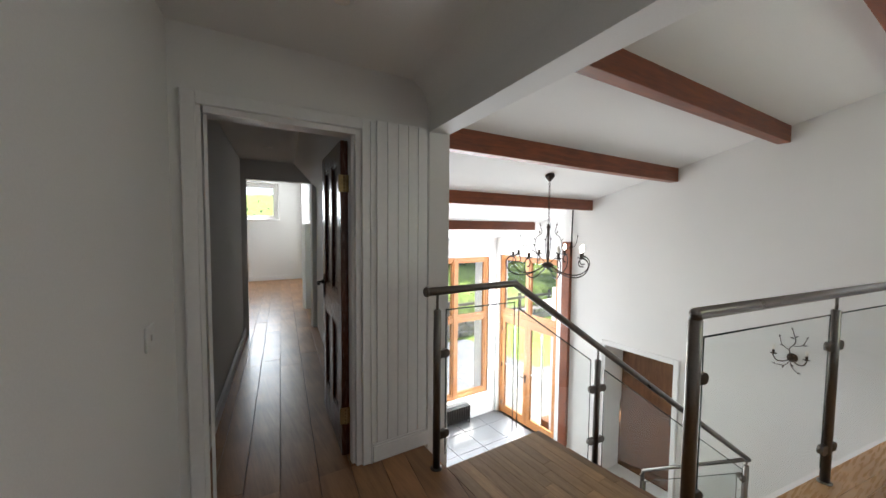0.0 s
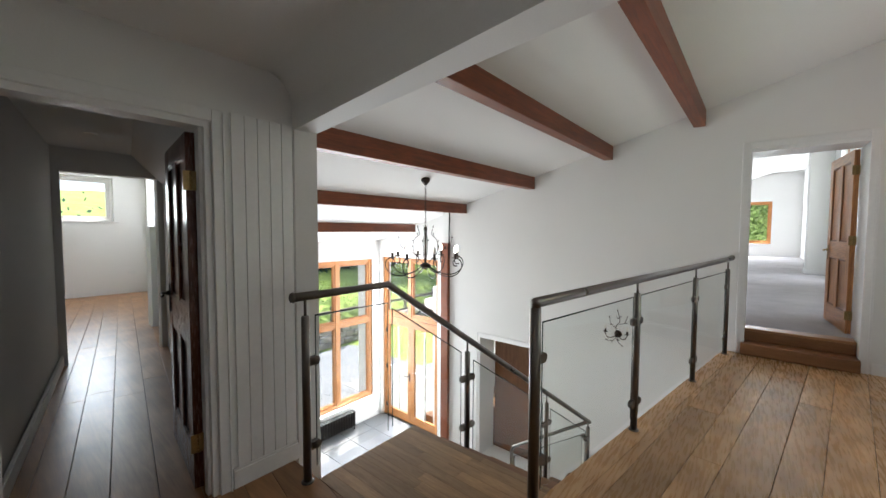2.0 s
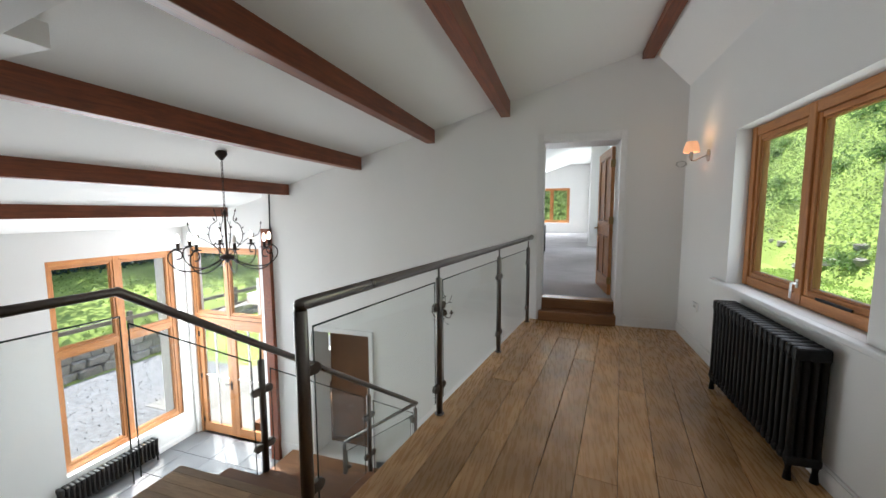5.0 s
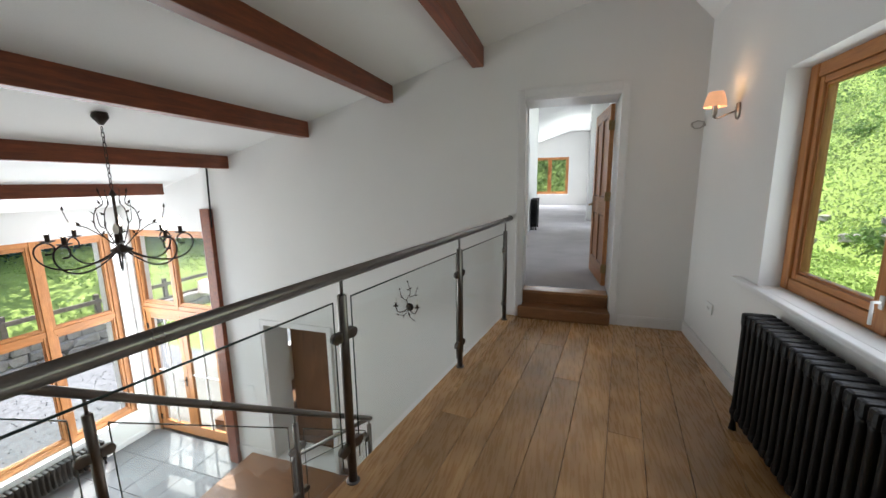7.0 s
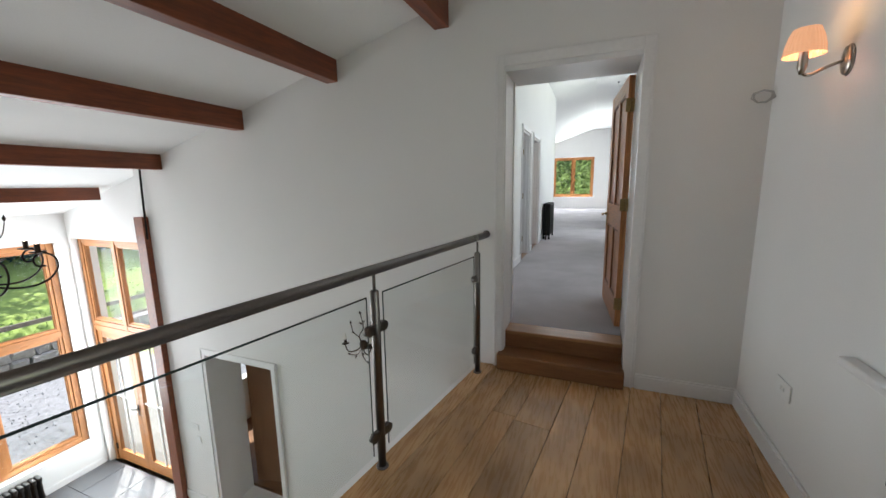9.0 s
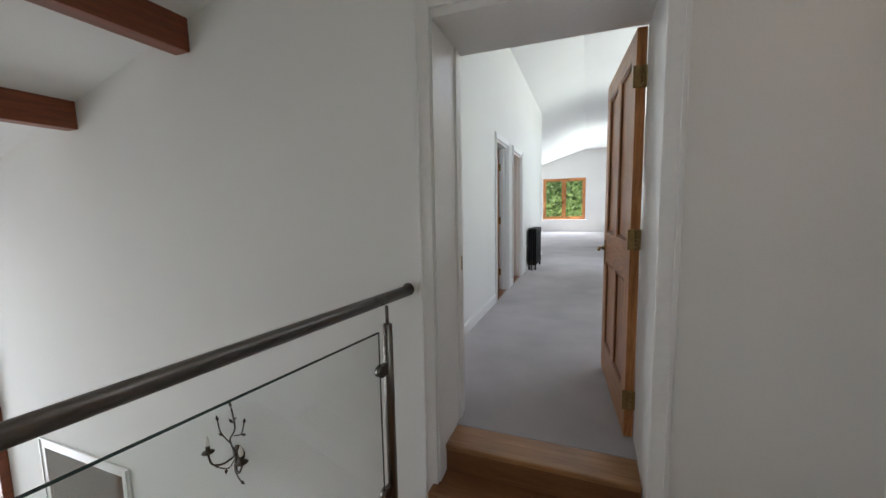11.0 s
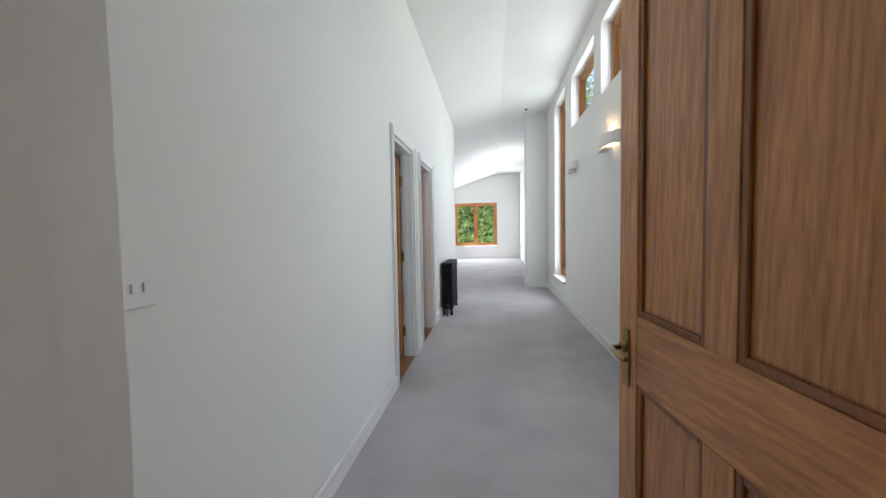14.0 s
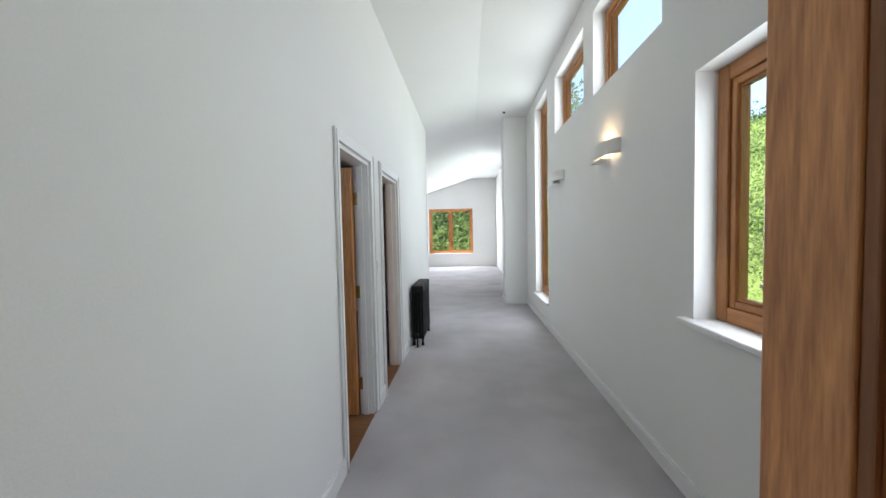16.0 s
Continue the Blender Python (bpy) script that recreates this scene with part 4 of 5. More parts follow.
CX, CY = -2.78, 4.22
ZC = hall_top(CX)
chand = thing("chandelier", "black wrought-iron chandelier with curling arms, leaves and candle bulbs", "chandelier", pose(CX, CY, 0))
part("canopy", lathe_bm([(0.055, ZC + 0.01), (0.06, ZC - 0.03), (0.045, ZC - 0.05), (0.015, ZC - 0.09)], 20), BRONZE, chand)
Z0, ZT = 0.93, 1.42
bm = bmesh.new()
n_link = int((ZC - 0.09 - ZT - 0.05) / 0.042)
for k in range(n_link):
    z = ZC - 0.10 - 0.042 * k
    a = radians(90 * (k % 2))
    pts = [(0.011 * math.cos(t) * math.cos(a), 0.011 * math.cos(t) * math.sin(a), z - 0.026 + 0.027 * math.sin(t)) for t in [math.tau * j / 10 for j in range(11)]]
    tube_bm(pts, 0.0035, 5, bm, False)
part("chain", bm, BRONZE, chand)
part("stem", lathe_bm([(0.004, ZT + 0.05), (0.03, ZT), (0.012, ZT - 0.01), (0.011, Z0 + 0.06), (0.05, Z0 + 0.04), (0.085, Z0 + 0.015), (0.05, Z0 - 0.01), (0.015, Z0 - 0.03), (0.004, Z0 - 0.05)], 18), BRONZE, chand)
arm_pts = [(0.05, 0, Z0 + 0.01), (0.16, 0, Z0 - 0.05), (0.30, 0, Z0 - 0.10), (0.45, 0, Z0 - 0.11), (0.57, 0, Z0 - 0.07), (0.64, 0, Z0 + 0.01), (0.63, 0, Z0 + 0.09), (0.56, 0, Z0 + 0.125), (0.50, 0, Z0 + 0.09), (0.51, 0, Z0 + 0.035), (0.57, 0, Z0 + 0.03)]


def smooth_pts(pts, n=4):
    """A soft curve through points."""
    p = [Vector(a) for a in pts]
    out = []
    for i in range(len(p) - 1):
        a, b, c, d = p[max(i - 1, 0)], p[i], p[i + 1], p[min(i + 2, len(p) - 1)]
        for k in range(n):
            t = k / n
            out.append(0.5 * ((2 * b) + (c - a) * t + (2 * a - 5 * b + 4 * c - d) * t * t + (3 * b - a - 3 * c + d) * t ** 3))
    return out + [p[-1]]


arm_me = mesh_of("arm", tube_bm(smooth_pts(arm_pts), 0.0075, 7), BRONZE)
cup_me = mesh_of("drip_cup", lathe_bm([(0.006, 0.0), (0.055, 0.012), (0.058, 0.018), (0.02, 0.016), (0.019, 0.02), (0.019, 0.075)], 16), BRONZE)
bulb_bm = lambda: lathe_bm([(0.012, 0.075), (0.021, 0.095), (0.024, 0.112), (0.018, 0.135), (0.007, 0.155), (0.001, 0.166)], 12)
bulb_me, dim_me = mesh_of("bulb", bulb_bm(), BULB), mesh_of("bulb", bulb_bm(), BULB_F)
bm = tube_bm(smooth_pts([(0.02, 0, Z0 + 0.03), (0.10, 0, Z0 + 0.10), (0.20, 0, Z0 + 0.22), (0.18, 0, Z0 + 0.36), (0.10, 0, Z0 + 0.42), (0.12, 0, Z0 + 0.50)]), 0.005, 6)
tube_bm(smooth_pts([(0.12, 0, Z0 + 0.12), (0.26, 0.03, Z0 + 0.22), (0.38, 0.05, Z0 + 0.26), (0.42, 0.06, Z0 + 0.36)]), 0.004, 6, bm)
for p, d in (((0.19, 0, Z0 + 0.25), (1, 0.2, 0.8)), ((0.19, 0, Z0 + 0.33), (0.9, -0.3, 0.5)), ((0.12, 0, Z0 + 0.41), (0.5, 0.4, 1)), ((0.12, 0, Z0 + 0.50), (0.2, 0, 1)), ((0.30, 0.04, Z0 + 0.24), (0.6, 0.5, 0.6)), ((0.42, 0.06, Z0 + 0.36), (0.1, 0, 1)), ((0.15, 0, Z0 + 0.15), (-0.6, 0.3, 0.7))):
    leaf_bm(bm, p, d, 0.055)
sprig_me = mesh_of("leaf_sprig", bm, BRONZE)
for k in range(8):
    r = pose(0, 0, 0, 0, 0, 45 * k + 12) @ Matrix.Diagonal((0.82, 0.82, 1, 1))
    arm = part("arm", arm_me, BRONZE, chand, "", r)
    part("drip_cup", cup_me, BRONZE, arm, "", pose(0.535, 0, Z0 + 0.12))
    part("bulb", dim_me if k == 7 else bulb_me, BULB, arm, "lit frosted candle bulb", pose(0.535, 0, Z0 + 0.12))
    if k % 2 == 0:
        part("leaf_sprig", sprig_me, BRONZE, chand, "", r @ pose(0, 0, 0, 0, 0, 20))

sc = thing("wall_sconce", "black wrought-iron leaf sconce with two candle arms, unlit", "wall lamp", pose(-0.87, 6.103, 0.0))
part("back_plate", lathe_bm([(0.05, 0), (0.045, 0.012), (0.02, 0.02)], 20, pose(0, 0, -0.02, 90)), BRONZE, sc)
for s in (-1, 1):
    arm = part("arm", tube_bm(smooth_pts([(0, -0.02, -0.02), (0.05 * s, -0.07, -0.06), (0.11 * s, -0.10, -0.06), (0.14 * s, -0.10, -0.01), (0.14 * s, -0.10, 0.01)]), 0.006, 7), BRONZE, sc)
    part("drip_cup", mesh_of("drip_cup", lathe_bm([(0.004, 0.0), (0.036, 0.008), (0.012, 0.012), (0.012, 0.05)], 14), BRONZE), BRONZE, arm, "", pose(0.14 * s, -0.10, 0.005))
    part("bulb", mesh_of("bulb", lathe_bm([(0.010, 0.05), (0.014, 0.07), (0.013, 0.085), (0.005, 0.11), (0.001, 0.118)], 10), BULB_F), BULB_F, arm, "unlit candle bulb", pose(0.14 * s, -0.10, 0.005))
bm = tube_bm(smooth_pts([(0, -0.02, -0.02), (-0.02, -0.04, 0.08), (0.03, -0.04, 0.17), (0.0, -0.03, 0.29)]), 0.005, 6)
tube_bm(smooth_pts([(-0.01, -0.04, 0.06), (-0.08, -0.05, 0.12), (-0.10, -0.05, 0.19)]), 0.004, 6, bm)
tube_bm(smooth_pts([(0.02, -0.04, 0.12), (0.09, -0.05, 0.15), (0.12, -0.05, 0.22)]), 0.004, 6, bm)
tube_bm(smooth_pts([(0, -0.02, -0.03), (0.0, -0.04, -0.10), (0.05, -0.05, -0.16)]), 0.004, 6, bm)
tube_bm(smooth_pts([(0, -0.02, -0.03), (-0.05, -0.04, -0.11), (-0.12, -0.05, -0.12)]), 0.004, 6, bm)
for p, d in (((0, -0.03, 0.29), (-0.3, 0, 1)), ((0.02, -0.04, 0.2), (-1, 0, 0.6)), ((0.02, -0.04, 0.22), (1, 0, 0.7)), ((-0.10, -0.05, 0.19), (-0.2, 0, 1)), ((-0.06, -0.05, 0.11), (-1, 0, 0.1)), ((0.12, -0.05, 0.22), (0.3, 0, 1)), ((0.09, -0.05, 0.15), (1, 0, 0.1)), ((0.05, -0.05, -0.16), (1, 0, -0.4)), ((-0.12, -0.05, -0.12), (-1, 0, 0.2)), ((-0.06, -0.05, -0.11), (-0.2, 0, -1)), ((0.0, -0.04, -0.08), (0.6, 0, -1))):
    leaf_bm(bm, p, d, 0.045)
part("leaf_sprig", bm, BRONZE, sc)

lamp = thing("wall_lamp", "nickel wall lamp with a lit pleated peach shade", "wall lamp", pose(2.079, 5.375, 1.97, 0, 0, -90))
part("back_plate", lathe_bm([(0.05, 0), (0.045, 0.012), (0.015, 0.02)], 24, pose(0, 0, 0, 90) @ Matrix.Diagonal((0.85, 1.25, 1, 1))), CHROME, lamp)
part("arm", tube_bm(smooth_pts([(0, -0.015, 0), (0, -0.07, -0.02), (0, -0.12, -0.045), (0, -0.15, -0.03), (0, -0.15, 0.03)]), 0.0065, 9), CHROME, lamp)
part("lamp_holder", lathe_bm([(0.008, -0.06), (0.018, -0.03), (0.016, 0.03), (0.019, 0.035)], 16, pose(0, -0.15, 0.02)), CHROME, lamp)
bm = bmesh.new()
rg = [[bm.verts.new(((r + (0.0018 if k % 2 else 0)) * math.cos(math.tau * k / 60), -0.15 + (r + (0.0018 if k % 2 else 0)) * math.sin(math.tau * k / 60), z)) for k in range(60)] for r, z in ((0.070, 0.035), (0.066, 0.07), (0.056, 0.11), (0.044, 0.14))]
for a, b in zip(rg, rg[1:]):
    for k in range(60):
        bm.faces.new((a[k], a[(k + 1) % 60], b[(k + 1) % 60], b[k]))
part("shade", bm, SHADE, lamp, "pleated peach fabric shade, lit")
part("bulb", lathe_bm([(0.01, 0.05), (0.022, 0.07), (0.02, 0.09), (0.004, 0.115)], 12, pose(0, -0.15, 0.0)), BULB, lamp)
pl = new("wall_lamp_glow", bpy.data.lights.new("wall_lamp_glow", 'POINT'))
pl.data.energy, pl.data.color, pl.data.shadow_soft_size = 0.35, (1.0, 0.62, 0.3), 0.03
pl.location = (1.93, 5.40, 2.13)
cable = tagged(part("coiled_wire", tube_bm([(0.05 * math.sin(k * 0.9) * (1 + 0.2 * math.sin(k)), -0.03 - 0.012 * math.cos(k * 1.3), 0.035 * math.cos(k * 0.9)) for k in range(26)], 0.004, 6), mat("grey_wire", (0.45, 0.44, 0.42), 0.5), None, "", pose(2.03, 6.09, 1.97, 0, 0, -20)), "coil of loose grey wire on the wall corner", "wire")

for y, z, lit in ((10.157, 2.40, 1), (11.85, 2.43, 0)):
    up = thing("uplighter", "white ceramic half-bowl wall uplighter" + (", lit" if lit else ", unlit"), "wall lamp", pose(2.039, y, z, 0, 0, -90), "ceramic uplighters")
    bm = bmesh.new()
    a = [[bm.verts.new((0.26 * math.cos(t) * s, -0.10 * math.sin(t) * s - 0.001, zz)) for t in [math.pi * k / 16 for k in range(17)]] for s, zz in ((1, 0.06), (1, -0.04), (0.93, -0.055), (0.90, 0.0), (0.93, 0.06))]
    for p, q in zip(a, a[1:] + a[:1]):
        for k in range(16):
            f = bm.faces.new((p[k], p[k + 1], q[k + 1], q[k]))
    part("bowl", bm, CERAMIC, up)
    bm = box_bm(-0.2, 0.06, -0.086, -0.004, -0.075, -0.056, 0.004)
    part("lower_lip", bm, CERAMIC, up)
    part("lamp_tube", tube_bm([(-0.1, -0.05, 0.02), (0.1, -0.05, 0.02)], 0.012, 8), BULB if lit else BULB_F, up)
    if lit:
        pl = new("uplighter_glow", bpy.data.lights.new("uplighter_glow", 'POINT'))
        pl.data.energy, pl.data.color, pl.data.shadow_soft_size = 0.8, (1.0, 0.6, 0.25), 0.02
        pl.location = (1.99, y, z + 0.085)

for x, y, z in ((-1.03, 1.03, 2.30), (-3.9, 1.15, 2.24)):
    dl = thing("downlight", "recessed ceiling spotlight with a white rim", "downlight", pose(x, y, z), "recessed spotlights")
    part("rim", lathe_bm([(0.032, -0.001), (0.045, -0.006), (0.048, -0.001)], 24), PLASTIC, dl)
    part("lens", lathe_bm([(0.001, -0.003), (0.031, -0.003), (0.031, -0.001)], 20), BULB_F, dl)
bm = lathe_bm([(0.028, 0), (0.026, -0.02), (0.012, -0.03)], 16)
tagged(part("sprinkler_sensor", bm, DARK, None, "", pose(1.57, 14.2, room_top(1.57) + 0.002)), "small dark ceiling sensor", "sensor")


def plate(label, m, w, h, keys=0, category="socket"):
    top = thing("wall_plate", label, category, m)
    part("face_plate", box_bm(-w / 2, w / 2, -0.010, -0.0005, -h / 2, h / 2, 0.003), PLASTIC, top)
    for k in range(keys):
        x = (k - (keys - 1) / 2) * min(0.03, w / keys)
        part("switch", box_bm(x - 0.006, x + 0.006, -0.015, -0.009, -0.011, 0.011, 0.002), PLASTIC, top)
    return top


plate("white double socket on the gallery wall", E_WALL(2.079) @ pose(-5.495, 0, 0.44), 0.146, 0.086, 2)
plate("white four-gang light switch by the door", W_WALL(0.071) @ pose(6.91, 0, 1.43), 0.15, 0.09, 4, "light switch")
plate("white light switch between the side doors", W_WALL(0.071) @ pose(10.09, 0, 1.48), 0.05, 0.09, 1, "light switch")
plate("white light switch on the landing wall", LW @ pose(0.36, 0, 1.0) @ pose(0, 0, 0, 0, 0, 180), 0.09, 0.09, 1, "light switch")
plate("white light switch on the corridor wall", pose(-2.25, 0.545, 1.05, 0, 0, 170.7), 0.05, 0.1, 1, "light switch")
plate("white double socket on the bedroom wall", W_WALL(-10.099) @ pose(2.5, 0, 0.45), 0.146, 0.086, 2)
plate("white switch plate in the hall", pose(-3.55, 6.104, -1.55), 0.15, 0.086, 2, "light switch")
plate("white switch plate in the hall", pose(-3.5, 6.104, -1.72), 0.086, 0.086, 1, "light switch")
plate("small socket by the pier", E_WALL(2.039) @ pose(-14.35, 0, 0.74), 0.08, 0.086, 1)
cab = thing("cabinet", "dark cabinet in the room past the low doorway", "cabinet", pose(-1.75, 8.9, -2.69))
part("body", box_bm(-0.7, 0.7, 0, 0.6, 0.0, 1.3, 0.01), DARK, cab)
part("door", box_bm(-0.68, -0.01, -0.02, -0.001, 0.08, 1.26, 0.004), DARK, cab)
part("door", box_bm(0.01, 0.68, -0.02, -0.001, 0.08, 1.26, 0.004), DARK, cab)

# beadboard on the landing wall
bead = tagged(new("bead_panelling"), "white painted tongue-and-groove boards beside the door", "panelling", kind="structure")
bead.matrix_basis = DOORWALL
for k in range(7):
    a = 1.40 + 0.068 * k
    part("board", box_bm(a + 0.001, a + 0.067, -0.012, -0.001, 0.11, 2.02, 0.003), GLOSS, bead)


# ---- floors of boards and tiles ----
def clipped(bm, planes):
    for co, no in planes:
        g = bmesh.ops.bisect_plane(bm, geom=bm.verts[:] + bm.edges[:] + bm.faces[:], plane_co=co, plane_no=no, clear_outer=True)
        es = [e for e in g["geom_cut"] if isinstance(e, bmesh.types.BMEdge)]
        if es:
            bmesh.ops.contextual_create(bm, geom=es)
    return bm


gal = tagged(new("floor_gallery"), "wide pale oak boards along the gallery", "floor", kind="structure")
rnd = random.Random(4)
turn = pose(0, 0, 0, 0, 0, -7.5)
eco, eno = Vector((edge_x(2.48), 2.48, 0)), Vector((-1, 0.153, 0))
part("edge_board", slab_bm([(edge_x(2.3), 2.3, -0.024), (edge_x(2.3) + 0.13, 2.3, -0.024), (edge_x(6.1) + 0.13, 6.1, -0.024), (edge_x(6.1), 6.1, -0.024)], 0.024), PLANK_Y, gal)
x = -1.2
while x < 3.3:
    w = rnd.choice((0.16, 0.19, 0.21, 0.23))
    y = -2.2 - rnd.random() * 1.5
    while y < 6.6:
        ln = 1.9 + rnd.random() * 1.5
        bm = box_bm(x + 0.0013, x + w - 0.0013, y + 0.001, y + ln - 0.001, -0.024, 0.0 - rnd.random() * 0.0012, 0.0018)
        bmesh.ops.transform(bm, matrix=turn, verts=bm.verts)
        clipped(bm, [(eco + Vector((0.132, 0, 0)), eno), (Vector((2.078, 0, 0)), Vector((1, 0, 0))), (Vector((0, 6.103, 0)), Vector((0, 1, 0))), (Vector((0, -1.2, 0)), Vector((0, -1, 0))), (Vector((-0.25, 1.55, 0)), Vector((-1, 0, 0)))])
        if len(bm.faces) > 3:
            part("plank", bm, PLANK_Y, gal)
        else:
            bm.free()
        y += ln
    x += w
land = tagged(new("floor_landing"), "oak stave boards on the stair landing", "floor", kind="structure")
y = 1.72
while y < 2.47:
    x = -1.29
    while x < -0.26:
        ln = min(0.28 + rnd.random() * 0.35, -0.252 - x)
        if -0.252 - (x + ln) < 0.12:
            ln = -0.252 - x
        part("stave", box_bm(x + 0.0006, x + ln - 0.0006, y + 0.0006, min(y + 0.072, 2.49) - 0.0006, -0.024, 0.001, 0.001), STAVE, land)
        x += ln + 0.0001
    y += 0.072
cor = tagged(new("floor_corridor"), "long dark oak boards down the corridor", "floor", kind="structure")
turn = pose(-1.58, 0.9, 0, 0, 0, -9.3)
y = -2.0
while y < 3.4:
    w = rnd.choice((0.15, 0.18, 0.2))
    x = -9.4 - rnd.random() * 1.5
    while x < 1.5:
        ln = 1.6 + rnd.random() * 1.5
        zt = -0.0005 - rnd.random() * 0.001
        for cuts in (((-10.09, 0, -1, 0), (-4.9, 0, 1, 0), (-4.85, 2.09, 0.1305, 0.9914), (0, -0.38, 0, -1)), ((-4.9, 0, -1, 0), (-1.60, 0, 1, 0), (-1.70, 1.40, 0.1616, 0.9869), (-1.70, 0.36, -0.1616, -0.9869)), ((-1.60, 0, -1, 0), (-0.251, 0, 1, 0), (0, 1.719, 0, 1), (0, -0.6, 0, -1))):
            bm = box_bm(x + 0.001, x + ln - 0.001, y + 0.0012, y + w - 0.0012, -0.024, zt, 0.0018)
            bmesh.ops.transform(bm, matrix=turn, verts=bm.verts)
            clipped(bm, [(Vector((a, b, 0)), Vector((c, d, 0))) for a, b, c, d in cuts])
            if len(bm.faces) > 3:
                part("plank", bm, PLANK_X, cor)
            else:
                bm.free()
        x += ln
    y += w
hall = tagged(new("floor_hall"), "grey slate tiles on the hall floor", "floor", kind="structure")
tile_me = mesh_of("tile", box_bm(-0.297, 0.297, -0.297, 0.297, -0.012, 0.0, 0.003), SLATE)
for i in range(-11, 1):
    for j in range(2, 11):
        if -6.3 < 0.6 * i < -0.5 and 0.6 * j < 6.3:
            part("tile", tile_me, SLATE, hall, "", pose(0.6 * i + 0.02, 0.6 * j, -2.886 + 0.0006 * ((i * 7 + j * 3) % 3)))


# ---- outdoors ----
def scatter(name, material, label, n, place, size, seed, flat=0.5, category="plants"):
    """Many small leaf blades in one mesh; place gives a point from a random source."""
    rs = np.random.RandomState(seed)
    pts = place(rs, n)
    d = rs.normal(size=(n, 3))
    d[:, 2] = d[:, 2] * flat + (1 - flat)
    d /= np.linalg.norm(d, axis=1)[:, None]
    s = np.cross(d, rs.normal(size=(n, 3)))
    s /= np.linalg.norm(s, axis=1)[:, None] + 1e-9
    k = (size * (0.5 + rs.rand(n)))[:, None]
    v = np.concatenate([pts[:, None], (pts + d * k * 0.5 + s * k * 0.3)[:, None], (pts + d * k)[:, None], (pts + d * k * 0.5 - s * k * 0.3)[:, None]], 1).reshape(-1, 3)
    me = bpy.data.meshes.new(name)
    me.from_pydata(v.tolist(), [], np.arange(4 * n).reshape(-1, 4).tolist())
    me.materials.append(material)
    return tagged(new(name, me), label, category, kind="stuff")


def ground_z(x, y):
    """Height of the ground: level forecourt to the west, lawn and a steep bank to the east and north."""
    west = -2.95 + 0.9 * max(0, min(1, (-11.5 - x) / 2.0)) + 0.10 * max(0, -13.5 - x) + 2.4 * max(0, min(1, (-26 - x) / 18))
    west += 0.25 * max(0, min(1, (y - 9.5) / 1.0)) * (1 if x < -7 else 0)
    east = -0.10 + 5.6 * max(0, min(1, (x - 6.4) / 4.6)) ** 0.85 + 0.12 * max(0, x - 11)
    north = -0.2 + 2.6 * max(0, min(1, (y - 25.0) / 4.0)) + 0.1 * max(0, y - 29)
    if x > 2.0:
        k = max(0, min(1, (y - 20) / 5))
        return max(east, north) if y > 20 else east
    if y > 20.5 and x > -5:
        return north
    k = max(0, min(1, (x + 6.9) / 2.5))
    return west if x < -6.9 else -3.1


xs = sorted({*[-90 + 6 * k for k in range(11)], *[-30 + 0.8 * k for k in range(30)], -6.9, -6.85, -5.05, -4.95, 1.95, 2.05, *[2.3 + 0.5 * k for k in range(22)], *[14 + 6 * k for k in range(14)]})
yv = sorted({*[-80 + 8 * k for k in range(10)], *[-4 + 1.0 * k for k in range(40)], 20.4, 20.55, *[36 + 8 * k for k in range(8)]})
gv = [(a, b, ground_z(a, b) + (0.12 * noise.noise((a * 0.4, b * 0.4, 0)) if a < -12 or a > 4 or b > 22 else 0)) for a in xs for b in yv]
gf = [(i * len(yv) + j, (i + 1) * len(yv) + j, (i + 1) * len(yv) + j + 1, i * len(yv) + j + 1) for i in range(len(xs) - 1) for j in range(len(yv) - 1)]
me = bpy.data.meshes.new("ground")
me.from_pydata(gv, [], gf)
me.materials.append(GRASS)
tagged(new("ground", me), "grassy ground round the house", "ground", kind="structure")
structure("forecourt", box_bm(-11.3, -6.33, -6, 16, -3.0, -2.93), GRAVEL, "pale gravel forecourt outside the hall")
structure("terrace", box_bm(-8.2, -3.4, 6.7, 9.2, -3.0, -2.92), mat("paving", (0.3, 0.29, 0.27), 0.8, vary=0.12, scale=2, fine=30, bump=0.3), "pale paving outside the glazed doors")
scatter("gravel", GRAVEL, "loose pale gravel", 9000, lambda rs, n: np.stack([-11.2 + 4.2 * rs.rand(n), 0 + 14 * rs.rand(n), np.full(n, -2.93)], 1), 0.035, 3, 0.9, "gravel")

wall = thing("stone_wall", "low dry-stone wall along the forecourt", "wall")
stone_mes = []
for k in range(6):
    bm = box_bm(-0.5, 0.5, -0.5, 0.5, -0.5, 0.5, 0.18)
    for v in bm.verts:
        v.co += Vector((noise.noise(v.co * 3 + Vector((k, 0, 0))), noise.noise(v.co * 3 + Vector((0, k, 0))), noise.noise(v.co * 3 + Vector((0, 0, k))))) * 0.16
    stone_mes.append(mesh_of("stone", bm, STONE))
rnd = random.Random(9)
for row in range(3):
    y = -1.0
    while y < 15:
        ln = 0.3 + 0.35 * rnd.random()
        part("stone", stone_mes[rnd.randrange(6)], STONE, wall, "", Matrix.Translation((-11.5 - 0.05 * row + 0.06 * rnd.random(), y + ln / 2, -2.82 + 0.24 * row)) @ Matrix.Diagonal((0.4, ln * 0.98, 0.26, 1)))
        y += ln
fence = thing("fence", "weathered timber post and rail fence on the grass", "fence")
pm = mesh_of("post", box_bm(-0.06, 0.06, -0.06, 0.06, -0.3, 1.05, 0.01), FENCE)
rm = mesh_of("rail", box_bm(-0.03, 0.03, -1.0, 1.0, -0.06, 0.06, 0.008), FENCE)
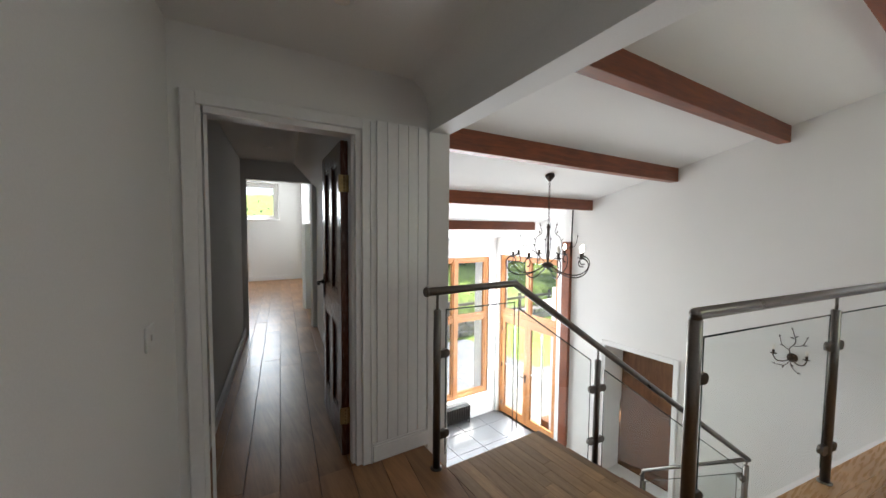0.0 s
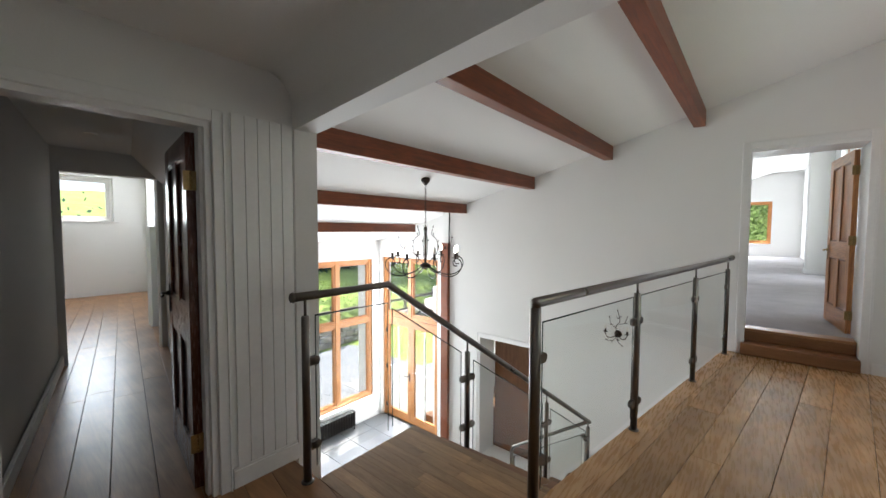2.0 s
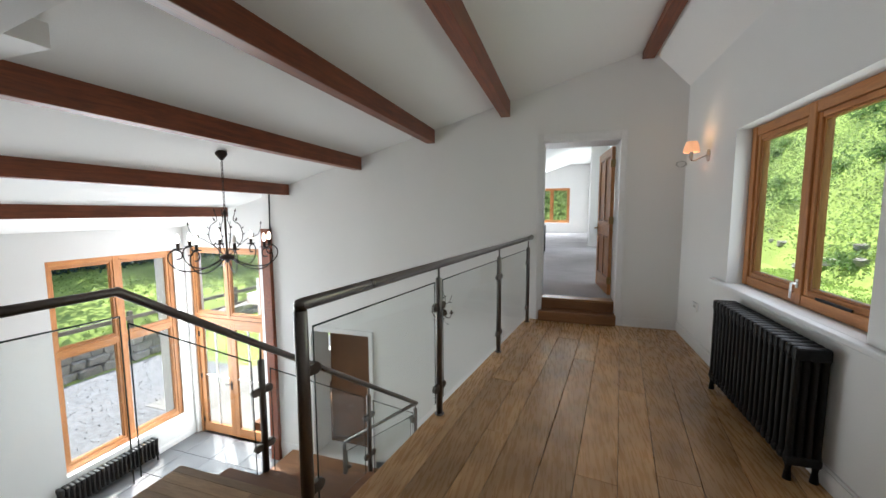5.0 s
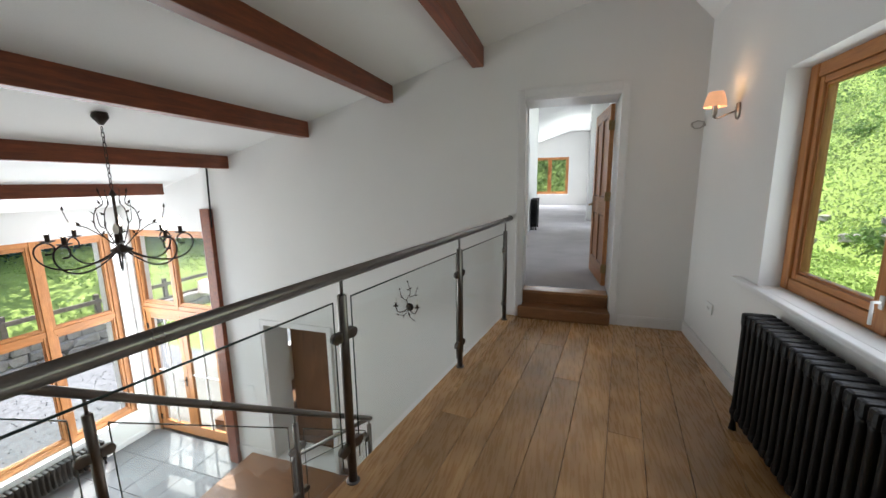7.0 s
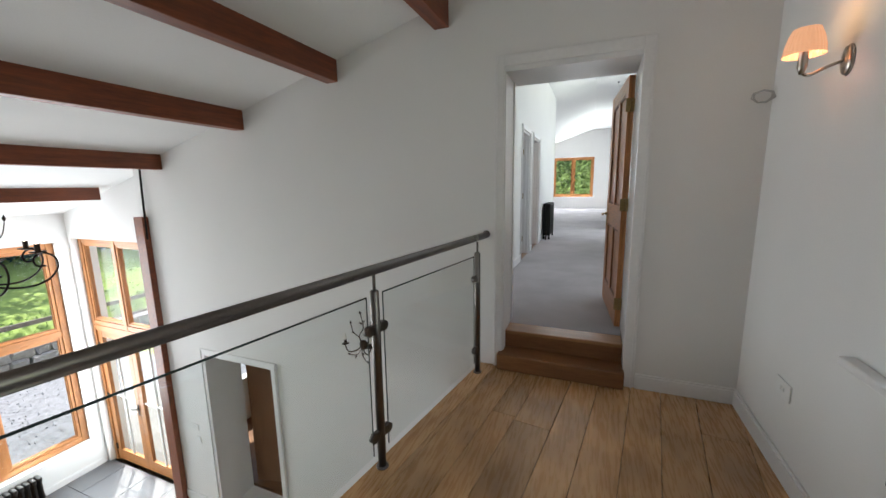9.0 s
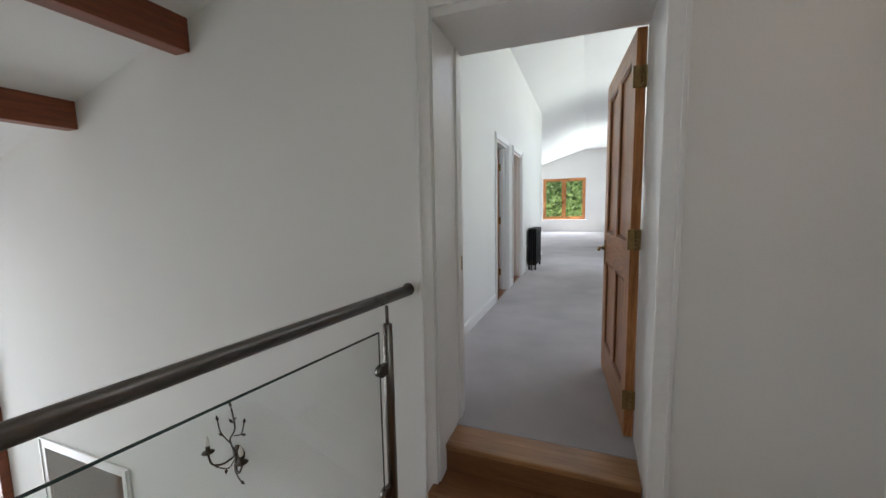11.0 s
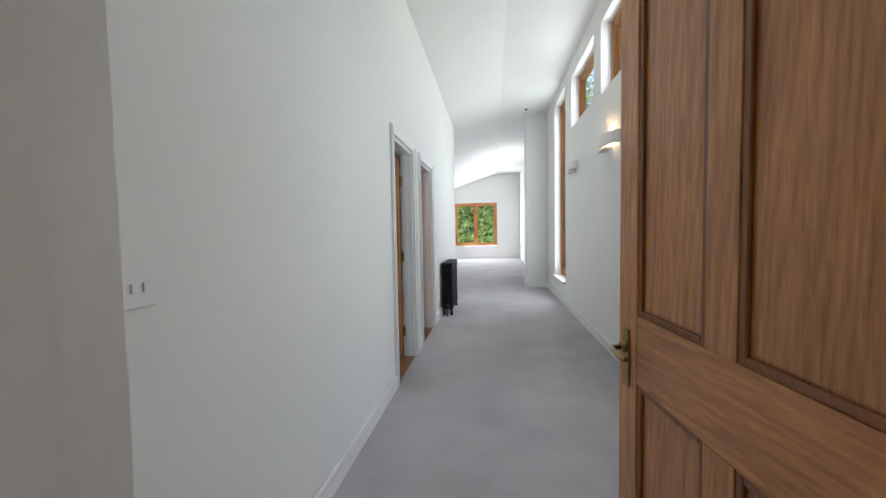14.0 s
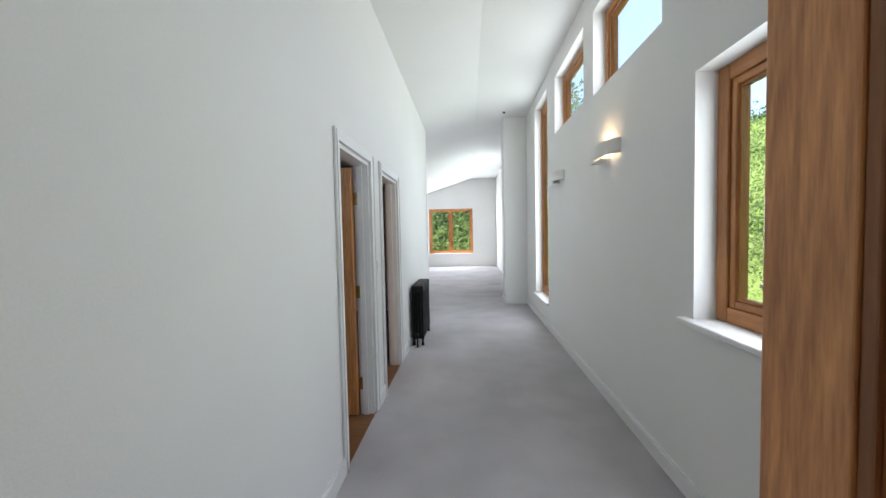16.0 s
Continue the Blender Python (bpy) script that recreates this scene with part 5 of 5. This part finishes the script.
for k in range(9):
    y = -1.0 + 2.0 * k
    part("post", pm, FENCE, fence, "", pose(-12.2, y, -2.66))
    for z in (0.35, 0.85):
        part("rail", rm, FENCE, fence, "", pose(-12.12, y + 1.0, -2.66 + z))


def east_bank(rs, n):
    x, y = 6.35 + 6.75 * rs.rand(n), -6 + 34 * rs.rand(n)
    return np.stack([x, y, [ground_z(a, b) + 0.02 for a, b in zip(x, y)]], 1)


def clump(centre, r, seed_pts=24):
    def place(rs, n):
        c = rs.normal(size=(seed_pts, 3)) * np.array(r) * 0.55 + np.array(centre)
        return c[rs.randint(seed_pts, size=n)] + rs.normal(size=(n, 3)) * np.array(r) * 0.22
    return place


def lawn(rs, n):
    x, y = 2.6 + 4.2 * rs.rand(n), -3 + 16 * rs.rand(n)
    return np.stack([x, y, [ground_z(a, b) for a, b in zip(x, y)]], 1)


scatter("grass", BLADE, "short mown lawn", 40000, lawn, 0.055, 11, 0.5, "grass")
scatter("bank_weeds", LEAF_L, "weeds and grasses on the steep bank", 130000, east_bank, 0.07, 12, 0.6)


def bank_clumps(rs, n):
    """Leaves gathered into low uneven bushes on the bank."""
    k = 130
    c = east_bank(rs, k)
    size = 0.25 + 0.55 * rs.rand(k)
    pick = rs.randint(k, size=n)
    off = rs.normal(size=(n, 3)) * size[pick][:, None] * np.array([0.5, 0.5, 0.42])
    off[:, 2] = np.abs(off[:, 2])
    return c[pick] + off


scatter("bank_shrubs", LEAF, "darker shrubs on the steep bank", 42000, bank_clumps, 0.085, 13, 0.8)
rock_mes = []
for k in range(5):
    bm = box_bm(-0.5, 0.5, -0.5, 0.5, -0.5, 0.5, 0.2)
    for v in bm.verts:
        v.co += Vector((noise.noise(v.co * 2.4 + Vector((k, 3, 0))), noise.noise(v.co * 2.4 + Vector((3, k, 0))), noise.noise(v.co * 2.4 + Vector((0, 3, k))))) * 0.25
    rock_mes.append(mesh_of("rock", bm, STONE))
rnd = random.Random(31)
for k in range(22):
    y = 3.0 + 0.55 * k + 0.4 * rnd.random()
    x = 6.35 + 0.5 * rnd.random()
    d = 0.09 + 0.16 * rnd.random()
    ob = new("rock", rock_mes[k % 5])
    ob.matrix_world = Matrix.Translation((x, y, ground_z(x, y) + 0.2 * d)) @ Matrix.Rotation(rnd.random() * 6, 4, "Z") @ Matrix.Diagonal((d, d * 1.3, d * 0.8, 1))
    tagged(ob, "pale grey rock at the foot of the grassy bank", "rock", "rocks along the bank")
scatter("west_grass", BLADE, "rough grass past the fence", 30000, lambda rs, n: (lambda x, y: np.stack([x, y, [ground_z(a, b) for a, b in zip(x, y)]], 1))(-22 + 9.5 * rs.rand(n), -4 + 26 * rs.rand(n)), 0.06, 14, 0.5, "grass")
scatter("north_bushes", LEAF_L, "bright bushes past the end window", 30000, lambda rs, n: (lambda x, y: np.stack([x, y, [ground_z(a, b) + 0.5 * c for a, b, c in zip(x, y, np.abs(rs.normal(size=n)))]], 1))(-5 + 9 * rs.rand(n), 25 + 5 * rs.rand(n)), 0.17, 15, 0.8)


def tree(label, x, y, z, height, crown, seed, material, leaves=9000, size=0.24):
    rs = random.Random(seed)
    top = thing("tree", label, "tree", pose(x, y, z), "trees round the house")
    bm = tube_bm([(0, 0, -0.3), (0.05, 0.02, height * 0.3), (-0.05, 0.05, height * 0.6), (0, 0, height * 0.85)], 0, 8, None, True, [0.22, 0.17, 0.10, 0.03])
    for k in range(7):
        a, h = k * 2.4 + rs.random(), height * (0.3 + 0.07 * k)
        tube_bm([(0, 0, h), (crown * 0.3 * math.cos(a), crown * 0.3 * math.sin(a), h + 0.3), (crown * 0.7 * math.cos(a), crown * 0.7 * math.sin(a), h + 0.9)], 0, 6, bm, True, [0.07, 0.045, 0.015])
    part("trunk", bm, BARK, top)
    ob = scatter("crown", material, "", leaves, clump((0, 0, height * 0.68), (crown, crown, height * 0.34), 40), size, seed, 1.0)
    for key in ("category", "kind", "label"):
        if key in ob:
            del ob[key]
    ob.parent = top
    return top


for k, (x, y, hgt, cr, mt) in enumerate(((-21.5, 8.5, 8, 3.0, LEAF_D), (-21, 9.5, 7, 2.8, LEAF_D), (-21.5, 14, 8, 3.2, LEAF_D), (-20.5, 18, 7, 2.8, LEAF_D), (-20, -5, 8, 3.4, LEAF_D), (-15.5, 20, 7, 2.8, LEAF), (-12.5, 19, 7, 2.6, LEAF_D), (-9.5, 20.5, 7, 2.6, LEAF_D), (2.5, 32, 6, 2.8, LEAF_L), (-2.5, 33, 6, 2.8, LEAF_L), (7, 31, 7, 3, LEAF))):
    tree("leafy tree with a dark uneven crown beyond the grass", x, y, ground_z(x, y) - 0.1, hgt, cr, 20 + k, mt)
scatter("west_hedge", LEAF_D, "dark hedge at the far edge of the grass", 40000, lambda rs, n: (lambda y: np.stack([-21.0 + rs.normal(size=n) * 0.7, y, -1.6 + np.abs(rs.normal(size=n)) * 1.3], 1))(-10 + 32 * rs.rand(n)), 0.2, 40, 1.0)
